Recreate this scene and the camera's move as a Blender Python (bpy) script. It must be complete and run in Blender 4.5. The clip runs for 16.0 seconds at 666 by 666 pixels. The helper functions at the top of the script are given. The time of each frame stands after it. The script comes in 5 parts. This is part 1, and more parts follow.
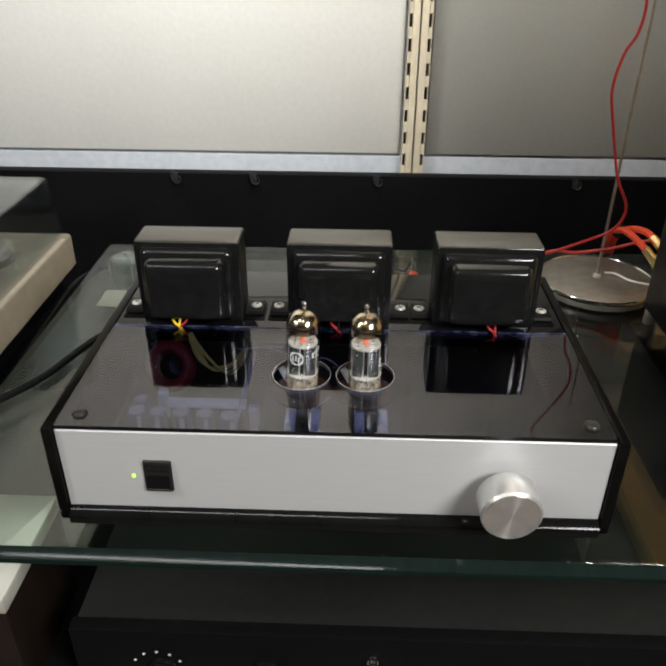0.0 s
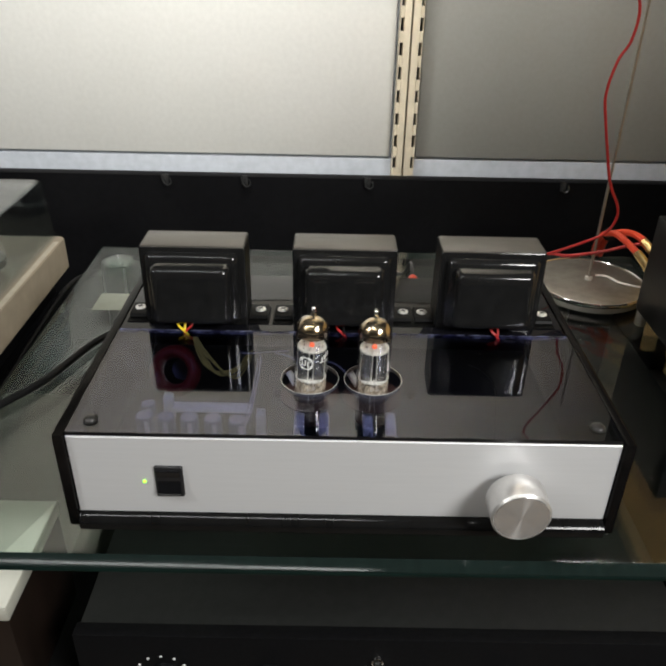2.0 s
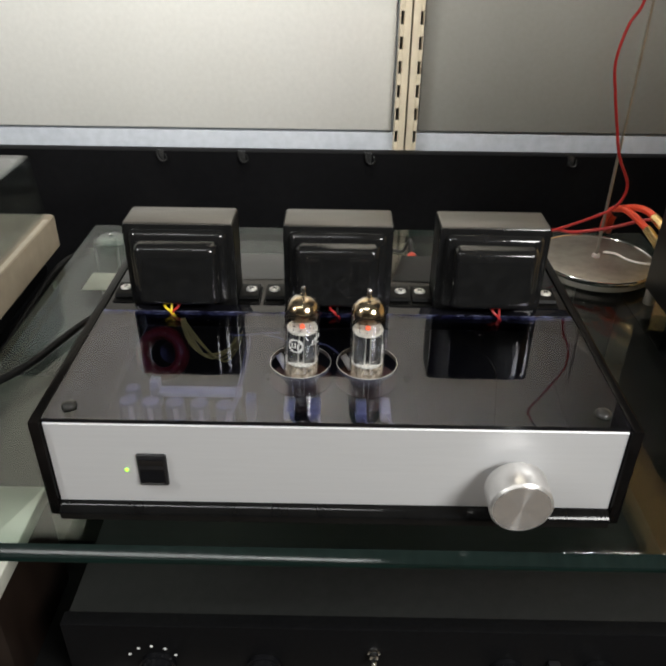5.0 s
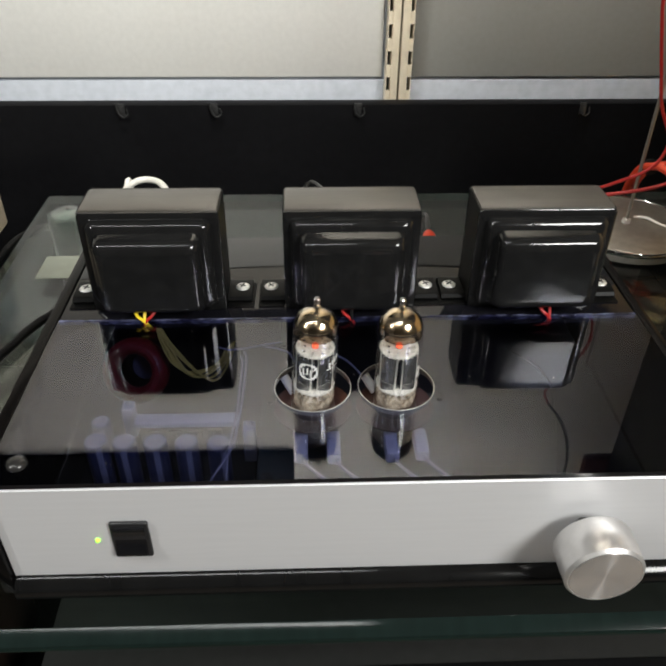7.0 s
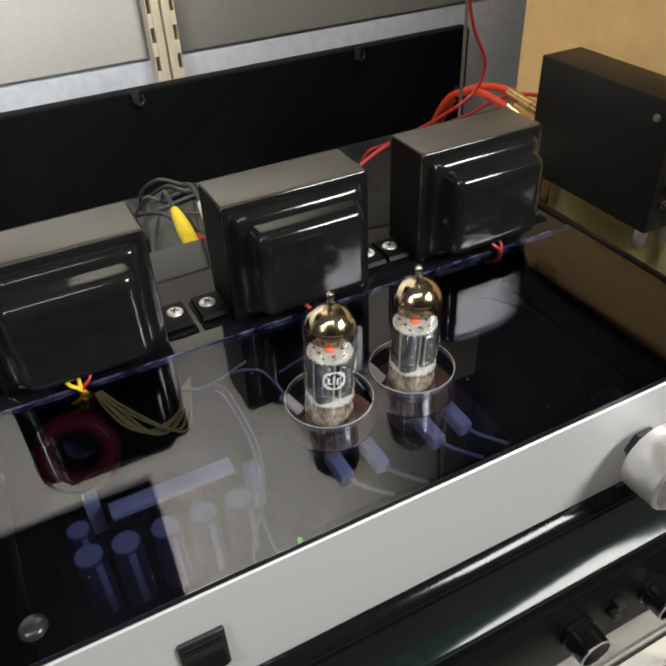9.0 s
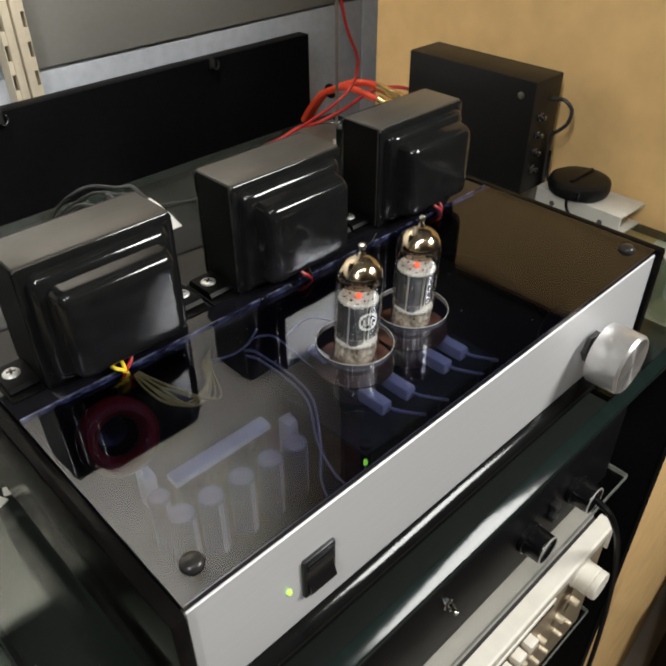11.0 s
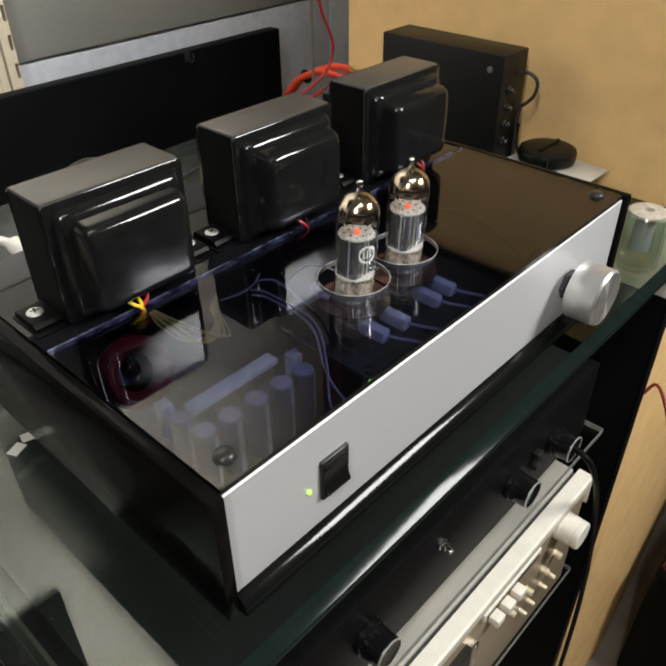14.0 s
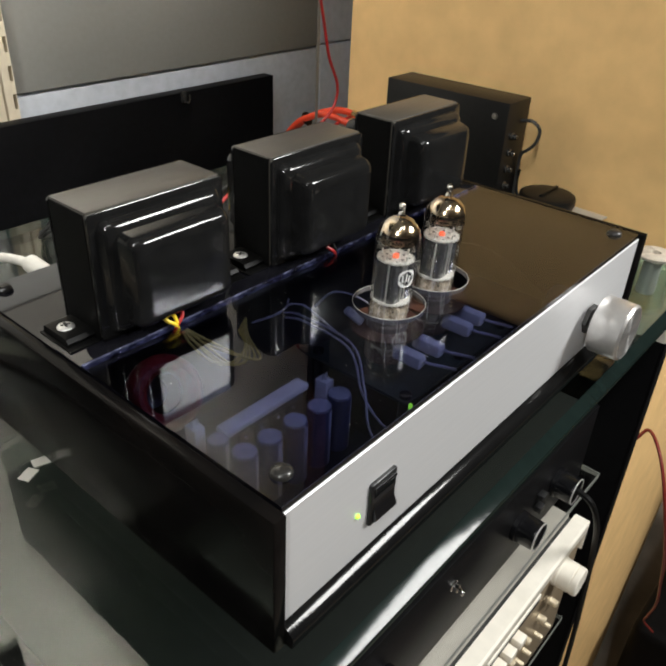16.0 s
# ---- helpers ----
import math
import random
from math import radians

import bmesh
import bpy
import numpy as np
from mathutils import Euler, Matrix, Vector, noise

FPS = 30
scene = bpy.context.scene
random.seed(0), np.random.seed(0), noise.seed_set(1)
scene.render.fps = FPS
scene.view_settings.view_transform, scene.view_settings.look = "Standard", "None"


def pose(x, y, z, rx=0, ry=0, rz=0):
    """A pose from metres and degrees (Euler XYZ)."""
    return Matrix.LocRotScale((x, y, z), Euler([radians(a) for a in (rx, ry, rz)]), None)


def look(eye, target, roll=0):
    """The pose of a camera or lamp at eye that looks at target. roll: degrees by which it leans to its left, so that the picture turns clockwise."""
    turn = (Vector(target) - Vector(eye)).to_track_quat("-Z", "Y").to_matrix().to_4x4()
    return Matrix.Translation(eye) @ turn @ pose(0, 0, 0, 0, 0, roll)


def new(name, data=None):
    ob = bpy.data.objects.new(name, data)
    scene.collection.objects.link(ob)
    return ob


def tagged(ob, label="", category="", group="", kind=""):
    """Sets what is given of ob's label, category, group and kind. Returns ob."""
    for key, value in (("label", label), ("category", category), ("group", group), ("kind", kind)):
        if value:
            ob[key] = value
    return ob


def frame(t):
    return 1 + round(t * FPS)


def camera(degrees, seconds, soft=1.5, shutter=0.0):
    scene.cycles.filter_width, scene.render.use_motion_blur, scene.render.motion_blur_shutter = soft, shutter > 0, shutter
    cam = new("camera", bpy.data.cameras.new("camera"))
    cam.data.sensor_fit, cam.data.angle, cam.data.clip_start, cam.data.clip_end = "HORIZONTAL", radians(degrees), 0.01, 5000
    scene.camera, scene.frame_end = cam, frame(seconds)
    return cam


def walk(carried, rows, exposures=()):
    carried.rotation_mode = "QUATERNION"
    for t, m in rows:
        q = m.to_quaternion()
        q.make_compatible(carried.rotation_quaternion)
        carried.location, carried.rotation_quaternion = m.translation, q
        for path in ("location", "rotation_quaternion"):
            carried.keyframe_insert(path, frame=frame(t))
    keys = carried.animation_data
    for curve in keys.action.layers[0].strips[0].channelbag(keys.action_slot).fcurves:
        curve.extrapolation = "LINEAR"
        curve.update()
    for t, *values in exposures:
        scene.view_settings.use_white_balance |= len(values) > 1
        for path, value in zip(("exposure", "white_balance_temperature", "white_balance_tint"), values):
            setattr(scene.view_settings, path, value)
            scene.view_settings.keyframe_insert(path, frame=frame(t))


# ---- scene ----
cam = camera(50.1, 16.0, soft=2.4)
PATH = [
    (0, (0.009, -0.3, 0.301), (-0.044, 1.432, -0.698), 0.4),
    (0.5, (0.001, -0.299, 0.3), (-0.023, 1.428, -0.707), 0.7),
    (1, (-0.008, -0.297, 0.305), (-0.01, 1.435, -0.695), 0.7),
    (1.5, (-0.011, -0.298, 0.305), (0.004, 1.431, -0.699), 1.3),
    (2, (-0.009, -0.302, 0.305), (0.0, 1.431, -0.694), 1.2),
    (2.5, (-0.001, -0.297, 0.299), (0.021, 1.424, -0.719), 0.9),
    (3, (0.008, -0.29, 0.298), (0.031, 1.422, -0.736), 0.6),
    (3.5, (0.008, -0.286, 0.297), (0.013, 1.423, -0.743), 0.4),
    (4, (0.007, -0.284, 0.296), (0.001, 1.422, -0.748), 0.5),
    (4.2, (0.002, -0.285, 0.296), (-0.01, 1.42, -0.75), 0.7),
    (6.3, (-0.002, -0.253, 0.29), (0.007, 1.433, -0.785), 1.1),
    (6.5, (-0.006, -0.232, 0.284), (0.032, 1.427, -0.832), 1.1),
    (7, (-0.022, -0.192, 0.277), (0.046, 1.426, -0.897), 0.6),
    (7.5, (-0.039, -0.16, 0.271), (0.124, 1.433, -0.926), 0.5),
    (8, (-0.04, -0.146, 0.258), (0.234, 1.4, -0.98), -0.7),
    (8.2, (-0.031, -0.152, 0.263), (0.213, 1.4, -0.974), -1.7),
    (8.5, (-0.035, -0.149, 0.264), (0.235, 1.423, -0.943), -1.0),
    (8.7, (-0.053, -0.143, 0.259), (0.342, 1.414, -0.932), -1.5),
    (9, (-0.107, -0.129, 0.256), (0.581, 1.296, -0.967), -2.7),
    (9.2, (-0.138, -0.129, 0.256), (0.68, 1.226, -0.968), -2.7),
    (11.3, (-0.204, -0.117, 0.259), (0.908, 1.027, -0.948), -0.3),
    (11.5, (-0.207, -0.117, 0.256), (0.908, 1.019, -0.955), -0.3),
    (12, (-0.216, -0.119, 0.253), (0.904, 1.018, -0.953), -0.4),
    (12.5, (-0.231, -0.129, 0.246), (0.93, 0.993, -0.934), -0.9),
    (13, (-0.237, -0.129, 0.246), (0.939, 0.973, -0.938), -0.3),
    (13.5, (-0.235, -0.131, 0.244), (0.944, 0.962, -0.946), -0.4),
    (14, (-0.24, -0.135, 0.245), (0.941, 0.971, -0.93), -0.6),
    (14.5, (-0.25, -0.141, 0.247), (0.953, 0.964, -0.906), -0.1),
    (15, (-0.26, -0.134, 0.251), (0.948, 0.982, -0.888), 1.4),
    (15.5, (-0.265, -0.115, 0.249), (0.974, 1.014, -0.842), 2.1),
    (16, (-0.265, -0.111, 0.23), (1.05, 0.969, -0.82), 2.8),
]
walk(cam, [(t, look(eye, target, roll)) for t, eye, target, roll in PATH],
     exposures=[(0, -0.07), (4.2, -0.07), (7.5, 0.08), (8.5, 0.10), (9.2, 0.02), (11.5, 0.0), (13.0, 0.06), (14.5, 0.08), (16, 0.16)])

# ---- light ----
world = bpy.data.worlds.new("room_dark")
scene.world = world
world.use_nodes = True
world.node_tree.nodes["Background"].inputs[0].default_value = (0.9, 0.95, 1.0, 1)
world.node_tree.nodes["Background"].inputs[1].default_value = 0.003


def area_lamp(name, eye, target, power, sx, sy, colour, spread=180):
    data = bpy.data.lights.new(name, "AREA")
    data.shape, data.size, data.size_y, data.energy, data.color = "RECTANGLE", sx, sy, power, colour
    data.spread = radians(spread)
    ob = new(name, data)
    ob.matrix_world = look(eye, target)
    return ob


area_lamp("strip_lamp", (-0.35, -0.45, 1.25), (-0.30, 0.0, 0.0), 4.0, 0.9, 0.05, (0.97, 0.99, 0.97))
# unseen helper light, added to brighten the upper wall mirrored in the cover
area_lamp("wall_fill_light", (0.10, 0.12, 1.45), (0.10, 0.65, 0.73), 8.2, 0.86, 0.06, (1.0, 0.98, 0.92), 66)
area_lamp("panel_lamp", (0.736, -0.882, 0.963), (0.0, 0.1, 0.08), 24, 0.50, 0.31, (0.99, 0.99, 0.96))
area_lamp("panel_lamp", (-0.90, -0.38, 0.86), (0.10, 0.1, 0.08), 6.4, 0.05, 0.40, (0.99, 0.99, 0.96))

# ---- materials ----
GLASS_TOP = -0.013


def material(name, colour, rough=0.5, metal=0.0, vary=0.12, scale=60.0, bump=0.0, bump_scale=400.0, spec=0.5, coat=0.0,
             second=None, patch=6.0, patch_amount=0.0, rough_vary=0.08, stretch=(1, 1, 1), random_tone=0.0):
    """A painted, metal or plastic surface with grain and larger patches, in metres of the world."""
    m = bpy.data.materials.new(name)
    m.use_nodes = True
    nt = m.node_tree
    b = nt.nodes["Principled BSDF"]
    co = nt.nodes.new("ShaderNodeTexCoord")
    mp = nt.nodes.new("ShaderNodeMapping")
    mp.inputs["Scale"].default_value = stretch
    nt.links.new(co.outputs["Object"], mp.inputs["Vector"])
    fine = nt.nodes.new("ShaderNodeTexNoise")
    fine.inputs["Scale"].default_value, fine.inputs["Detail"].default_value = scale, 6
    nt.links.new(mp.outputs[0], fine.inputs["Vector"])
    wide = nt.nodes.new("ShaderNodeTexNoise")
    wide.inputs["Scale"].default_value, wide.inputs["Detail"].default_value = patch, 3
    nt.links.new(co.outputs["Object"], wide.inputs["Vector"])
    ramp = nt.nodes.new("ShaderNodeMapRange")
    ramp.inputs["From Min"].default_value, ramp.inputs["From Max"].default_value = 0.3, 0.7
    ramp.inputs["To Min"].default_value, ramp.inputs["To Max"].default_value = 1 - vary, 1 + vary
    nt.links.new(fine.outputs["Fac"], ramp.inputs["Value"])
    mul = nt.nodes.new("ShaderNodeVectorMath")
    mul.operation = "SCALE"
    mixc = nt.nodes.new("ShaderNodeMix")
    mixc.data_type = "RGBA"
    mixc.inputs["A"].default_value = (*colour, 1)
    mixc.inputs["B"].default_value = (*(second or colour), 1)
    wr = nt.nodes.new("ShaderNodeMapRange")
    wr.inputs["From Min"].default_value, wr.inputs["From Max"].default_value = 0.45, 0.7
    wr.inputs["To Max"].default_value = patch_amount
    nt.links.new(wide.outputs["Fac"], wr.inputs["Value"])
    nt.links.new(wr.outputs[0], mixc.inputs["Factor"])
    nt.links.new(mixc.outputs["Result"], mul.inputs[0])
    nt.links.new(ramp.outputs[0], mul.inputs["Scale"])
    last = mul
    if random_tone:
        info = nt.nodes.new("ShaderNodeObjectInfo")
        rr = nt.nodes.new("ShaderNodeMapRange")
        rr.inputs["To Min"].default_value, rr.inputs["To Max"].default_value = 1 - random_tone, 1 + random_tone
        nt.links.new(info.outputs["Random"], rr.inputs["Value"])
        last = nt.nodes.new("ShaderNodeVectorMath")
        last.operation = "SCALE"
        nt.links.new(mul.outputs[0], last.inputs[0])
        nt.links.new(rr.outputs[0], last.inputs["Scale"])
    nt.links.new(last.outputs[0], b.inputs["Base Color"])
    rv = nt.nodes.new("ShaderNodeMapRange")
    rv.inputs["To Min"].default_value, rv.inputs["To Max"].default_value = max(0.0, rough - rough_vary), min(1, rough + rough_vary)
    nt.links.new(wide.outputs["Fac"], rv.inputs["Value"])
    nt.links.new(rv.outputs[0], b.inputs["Roughness"])
    b.inputs["Metallic"].default_value = metal
    b.inputs["Specular IOR Level"].default_value = spec
    b.inputs["Coat Weight"].default_value = coat
    b.inputs["Coat Roughness"].default_value = 0.08
    if bump:
        bn = nt.nodes.new("ShaderNodeTexNoise")
        bn.inputs["Scale"].default_value, bn.inputs["Detail"].default_value = bump_scale, 4
        nt.links.new(mp.outputs[0], bn.inputs["Vector"])
        bp = nt.nodes.new("ShaderNodeBump")
        bp.inputs["Strength"].default_value, bp.inputs["Distance"].default_value = bump, 0.001
        nt.links.new(bn.outputs["Fac"], bp.inputs["Height"])
        nt.links.new(bp.outputs[0], b.inputs["Normal"])
    return m


def clear(name, tint, ior=1.5, rough=0.0, smear=0.0, scale=30.0):
    """Clear or tinted sheet: a tinted see-through layer under a Fresnel gloss."""
    m = bpy.data.materials.new(name)
    m.use_nodes = True
    nt = m.node_tree
    nt.nodes.clear()
    out = nt.nodes.new("ShaderNodeOutputMaterial")
    mix = nt.nodes.new("ShaderNodeMixShader")
    tr = nt.nodes.new("ShaderNodeBsdfTransparent")
    tr.inputs[0].default_value = (*tint, 1)
    gl = nt.nodes.new("ShaderNodeBsdfGlossy")
    gl.inputs["Color"].default_value = (1, 1, 1, 1)
    lw = nt.nodes.new("ShaderNodeLayerWeight")
    lw.inputs["Blend"].default_value = 0.5
    pw = nt.nodes.new("ShaderNodeMath")
    pw.operation = "POWER"
    pw.inputs[1].default_value = 5.0
    nt.links.new(lw.outputs["Facing"], pw.inputs[0])
    fr = nt.nodes.new("ShaderNodeMapRange")
    fr.inputs["To Min"].default_value = ((ior - 1) / (ior + 1)) ** 2
    nt.links.new(pw.outputs[0], fr.inputs["Value"])
    no = nt.nodes.new("ShaderNodeTexNoise")
    no.inputs["Scale"].default_value, no.inputs["Detail"].default_value = scale, 5
    co = nt.nodes.new("ShaderNodeTexCoord")
    nt.links.new(co.outputs["Object"], no.inputs["Vector"])
    mr = nt.nodes.new("ShaderNodeMapRange")
    mr.inputs["From Min"].default_value, mr.inputs["From Max"].default_value = 0.4, 0.75
    mr.inputs["To Min"].default_value, mr.inputs["To Max"].default_value = rough, rough + smear
    nt.links.new(no.outputs["Fac"], mr.inputs["Value"])
    nt.links.new(mr.outputs[0], gl.inputs["Roughness"])
    nt.links.new(fr.outputs[0], mix.inputs[0])
    nt.links.new(tr.outputs[0], mix.inputs[1])
    nt.links.new(gl.outputs[0], mix.inputs[2])
    nt.links.new(mix.outputs[0], out.inputs[0])
    return m


def glow(name, colour, strength):
    m = bpy.data.materials.new(name)
    m.use_nodes = True
    b = m.node_tree.nodes["Principled BSDF"]
    b.inputs["Base Color"].default_value = (*colour, 1)
    b.inputs["Emission Color"].default_value = (*colour, 1)
    b.inputs["Emission Strength"].default_value = strength
    return m


M_FABRIC = material("white_wall_panel", (0.62, 0.612, 0.582), 0.85, vary=0.03, scale=160, bump=0.08, bump_scale=500, second=(0.555, 0.548, 0.514), patch=5, patch_amount=0.5, spec=0.2)
# shaded copy of the white panel: the dimmer right side is in its colour
M_DIMFABRIC = material("dimmed_white_wall_panel", (0.278, 0.271, 0.251), 0.85, vary=0.03, scale=160, bump=0.08, bump_scale=500, second=(0.243, 0.235, 0.216), patch=5, patch_amount=0.5, spec=0.2)
M_TRIM = material("blue_grey_paint", (0.45, 0.477, 0.522), 0.55, vary=0.08, scale=90, bump=0.15, bump_scale=500, second=(0.38, 0.405, 0.45), patch=12, patch_amount=0.6)
M_SEAM = material("dark_seam", (0.06, 0.06, 0.06), 0.8)
M_CREAM = material("cream_steel", (0.66, 0.58, 0.44), 0.4, vary=0.06, scale=80, second=(0.55, 0.48, 0.36), patch=14, patch_amount=0.5)
M_ORANGE = material("ochre_wall_paint", (0.90, 0.59, 0.26), 0.75, vary=0.06, scale=40, bump=0.12, bump_scale=120, second=(0.74, 0.475, 0.20), patch=4, patch_amount=0.5, spec=0.25)
M_ROOM = material("grey_ceiling_paint", (0.26, 0.255, 0.24), 0.85, vary=0.04, scale=20, second=(0.7, 0.68, 0.62), patch=2, patch_amount=0.0)
M_DIMROOM = material("grey_room_paint", (0.09, 0.088, 0.085), 0.85, vary=0.05, scale=20)
M_DARKPANEL = material("dark_grey_panel", (0.018, 0.017, 0.016), 0.6, vary=0.15, scale=40)
M_UPPER = material("beige_upper_wall", (0.82, 0.77, 0.68), 0.8, vary=0.04, scale=30, second=(0.74, 0.69, 0.60), patch=3, patch_amount=0.5)
M_BLACKPANEL = material("matt_black_panel", (0.004, 0.004, 0.004), 0.8, vary=0.15, scale=40, spec=0.08)
M_DARKRED_PANEL = material("dark_red_panel", (0.075, 0.022, 0.018), 0.6, vary=0.15, scale=30)
M_CASE = material("grey_black_case", (0.012, 0.012, 0.0115), 0.55, vary=0.15, scale=150, bump=0.08, bump_scale=800, spec=0.2)
M_FLOOR = material("tan_floor_tile", (0.26, 0.22, 0.18), 0.5, vary=0.2, scale=15)
M_BOARD = material("black_board", (0.0035, 0.0035, 0.004), 0.5, vary=0.2, scale=120, bump=0.15, bump_scale=300, second=(0.006, 0.006, 0.0065), patch=7, patch_amount=0.6, spec=0.06)
M_GLASS = clear("shelf_glass", (0.88, 0.94, 0.91), 1.57, 0.0, 0.0, 14)
M_LOWGLASS = clear("lower_shelf_glass", (0.96, 0.96, 0.955), 1.5)
M_GLASSEDGE = material("green_glass_edge", (0.002, 0.011, 0.009), 0.15, vary=0.3, scale=30, spec=0.35)
M_PALEEDGE = material("frosted_glass_edge", (0.20, 0.21, 0.19), 0.35, vary=0.2, scale=150, spec=0.5)
M_GROUNDEDGE = material("ground_glass_bevel", (0.008, 0.014, 0.0125), 0.11, vary=0.15, scale=200, spec=0.17, bump=0.05, bump_scale=130, stretch=(1, 0.2, 0.2))
M_SMOKE = clear("smoked_acrylic", (0.51, 0.53, 0.645), 1.62)
M_JOINT = material("scratched_edge", (0.012, 0.012, 0.03), 0.22, 0.2, vary=0.9, scale=700, bump=1.0, bump_scale=500, second=(0.17, 0.18, 0.29), patch=75, patch_amount=1.0, stretch=(0.35, 1, 1))
M_SMOKEEDGE = material("smoked_acrylic_edge", (0.004, 0.004, 0.006), 0.2, vary=0.3, scale=50)
M_ALU = material("satin_aluminium", (0.74, 0.74, 0.75), 0.45, 0.4, vary=0.015, scale=500, bump=0.06, bump_scale=900, stretch=(0.05, 1, 1))
M_DARKWOOD = material("black_lacquered_wood", (0.004, 0.0037, 0.0036), 0.14, rough_vary=0.04, vary=0.4, scale=60, second=(0.010, 0.008, 0.007), patch=20, patch_amount=0.5, stretch=(1, 0.1, 1), spec=0.05)
M_BLACK = material("black_satin_paint", (0.013, 0.012, 0.011), 0.28, vary=0.2, scale=200, bump=0.05, bump_scale=900, rough_vary=0.05)
M_FLATBLACK = material("flat_black", (0.004, 0.004, 0.004), 0.4, vary=0.2, scale=200, spec=0.08)
M_BELL = material("black_gloss_paint", (0.010, 0.010, 0.010), 0.11, spec=0.42, vary=0.2, scale=150, bump=0.06, bump_scale=260, rough_vary=0.04)
M_RAIL = material("gloss_black_rail", (0.006, 0.006, 0.006), 0.10, vary=0.2, scale=100, spec=0.20, bump=0.05, bump_scale=130, rough_vary=0.05, stretch=(1, 0.2, 0.2))
M_DECK = material("gloss_black_acrylic", (0.006, 0.006, 0.008), 0.06, vary=0.2, scale=100, rough_vary=0.03, spec=0.32)
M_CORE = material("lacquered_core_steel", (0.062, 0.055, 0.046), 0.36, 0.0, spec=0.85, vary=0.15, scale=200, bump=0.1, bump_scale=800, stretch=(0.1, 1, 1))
M_PSU = material("powder_coated_black_steel", (0.007, 0.0066, 0.006), 0.42, vary=0.2, scale=300, bump=0.10, bump_scale=1400, spec=0.3)
M_PLASTIC = material("black_plastic", (0.012, 0.012, 0.013), 0.35, vary=0.15, scale=300)
M_GLOSSPLASTIC = material("glossy_black_plastic", (0.006, 0.006, 0.007), 0.16, vary=0.15, scale=300, rough_vary=0.05)
M_BLACKCASE = material("dull_black_plastic", (0.006, 0.006, 0.006), 0.4, vary=0.2, scale=300, spec=0.25)
M_RUBBER = material("black_rubber", (0.018, 0.018, 0.018), 0.6, vary=0.2, scale=100)
M_SCREW = material("bright_zinc", (0.88, 0.87, 0.84), 0.42, 0.75, vary=0.08, scale=500)
M_DARKSCREW = material("black_oxide_screw", (0.025, 0.024, 0.023), 0.27, 0.2, vary=0.1, scale=500)
M_TERMINAL = material("aged_nickel", (0.16, 0.155, 0.15), 0.22, 0.9, vary=0.2, scale=300)
M_GLOSSBLACK = material("satin_black_front", (0.006, 0.006, 0.0065), 0.42, vary=0.2, scale=300, rough_vary=0.05, spec=0.05, bump=0.05, bump_scale=900)
M_SOCKET = material("beige_ceramic", (0.20, 0.15, 0.11), 0.35, vary=0.3, scale=400)
M_COPPER = material("copper_brown_board", (0.10, 0.045, 0.03), 0.3, vary=0.25, scale=120)
M_CHROME = material("chrome", (0.85, 0.84, 0.82), 0.1, 1.0, vary=0.05, scale=100, rough_vary=0.05)
M_STEEL = material("dull_steel", (0.36, 0.335, 0.295), 0.42, 0.85, vary=0.14, scale=90, second=(0.24, 0.21, 0.18), patch=25, patch_amount=0.7)
M_ENVELOPE = clear("tube_glass", (0.97, 0.97, 0.96), 2.6)
M_GETTER = material("getter_mirror", (0.70, 0.57, 0.39), 0.16, 1.0, vary=0.2, scale=200, second=(0.30, 0.22, 0.14), patch=200, patch_amount=0.7)
M_FADE = clear("brown_getter_haze", (0.42, 0.33, 0.25), 1.3)
M_GETTERDARK = material("burnt_getter_edge", (0.020, 0.012, 0.007), 0.16, 0.3, vary=0.4, scale=400)
# the amber tone paints the brown socket plate reflected in the stem
M_STEM = material("pale_stem_glass", (0.55, 0.48, 0.39), 0.10, vary=0.4, scale=500, bump=1.0, bump_scale=420, spec=1.0, second=(0.22, 0.165, 0.11), patch=330, patch_amount=0.9, rough_vary=0.05)
M_MICA = material("white_mica", (0.78, 0.76, 0.72), 0.5, vary=0.25, scale=700)
M_PLATE = material("grey_tube_plate", (0.23, 0.23, 0.235), 0.27, 0.75, vary=0.15, scale=300)
M_HEATER = glow("heater_glow", (1.0, 0.17, 0.08), 0.85)
M_DUST = material("pale_dust", (0.30, 0.295, 0.28), 0.9, vary=0.2, scale=300)
M_LED = glow("green_led", (0.36, 0.95, 0.06), 1.6)
M_BLUECAP = material("blue_grey_sleeve", (0.37, 0.385, 0.47), 0.4, vary=0.1, scale=200)
M_NAVYCAP = material("navy_sleeve", (0.058, 0.066, 0.130), 0.35, vary=0.15, scale=200)
M_DIMLILAC = material("dim_lilac_sleeve", (0.20, 0.205, 0.27), 0.4, vary=0.1, scale=200)
M_WHITEBLOCK = material("white_ceramic", (0.80, 0.79, 0.80), 0.6, vary=0.06, scale=300)
M_PCB = material("green_board", (0.032, 0.045, 0.039), 0.45, vary=0.25, scale=90)
M_PALEPCB = material("dark_board", (0.018, 0.018, 0.022), 0.5, vary=0.15, scale=80)
M_INNER = material("brown_chassis_floor", (0.010, 0.0095, 0.009), 0.55, vary=0.12, scale=40)
M_REDWIRE = material("red_wire", (0.36, 0.012, 0.011), 0.4, vary=0.1, scale=200)
M_DARKRED = material("dark_red_wire", (0.36, 0.03, 0.03), 0.45, vary=0.1, scale=200)
M_WINDING = material("red_winding", (0.20, 0.014, 0.014), 0.4, vary=0.35, scale=900, stretch=(1, 1, 0.15), bump=0.4, bump_scale=900)
M_BROWNRED = material("dark_brown_red_wire", (0.20, 0.022, 0.016), 0.45, vary=0.1, scale=200)
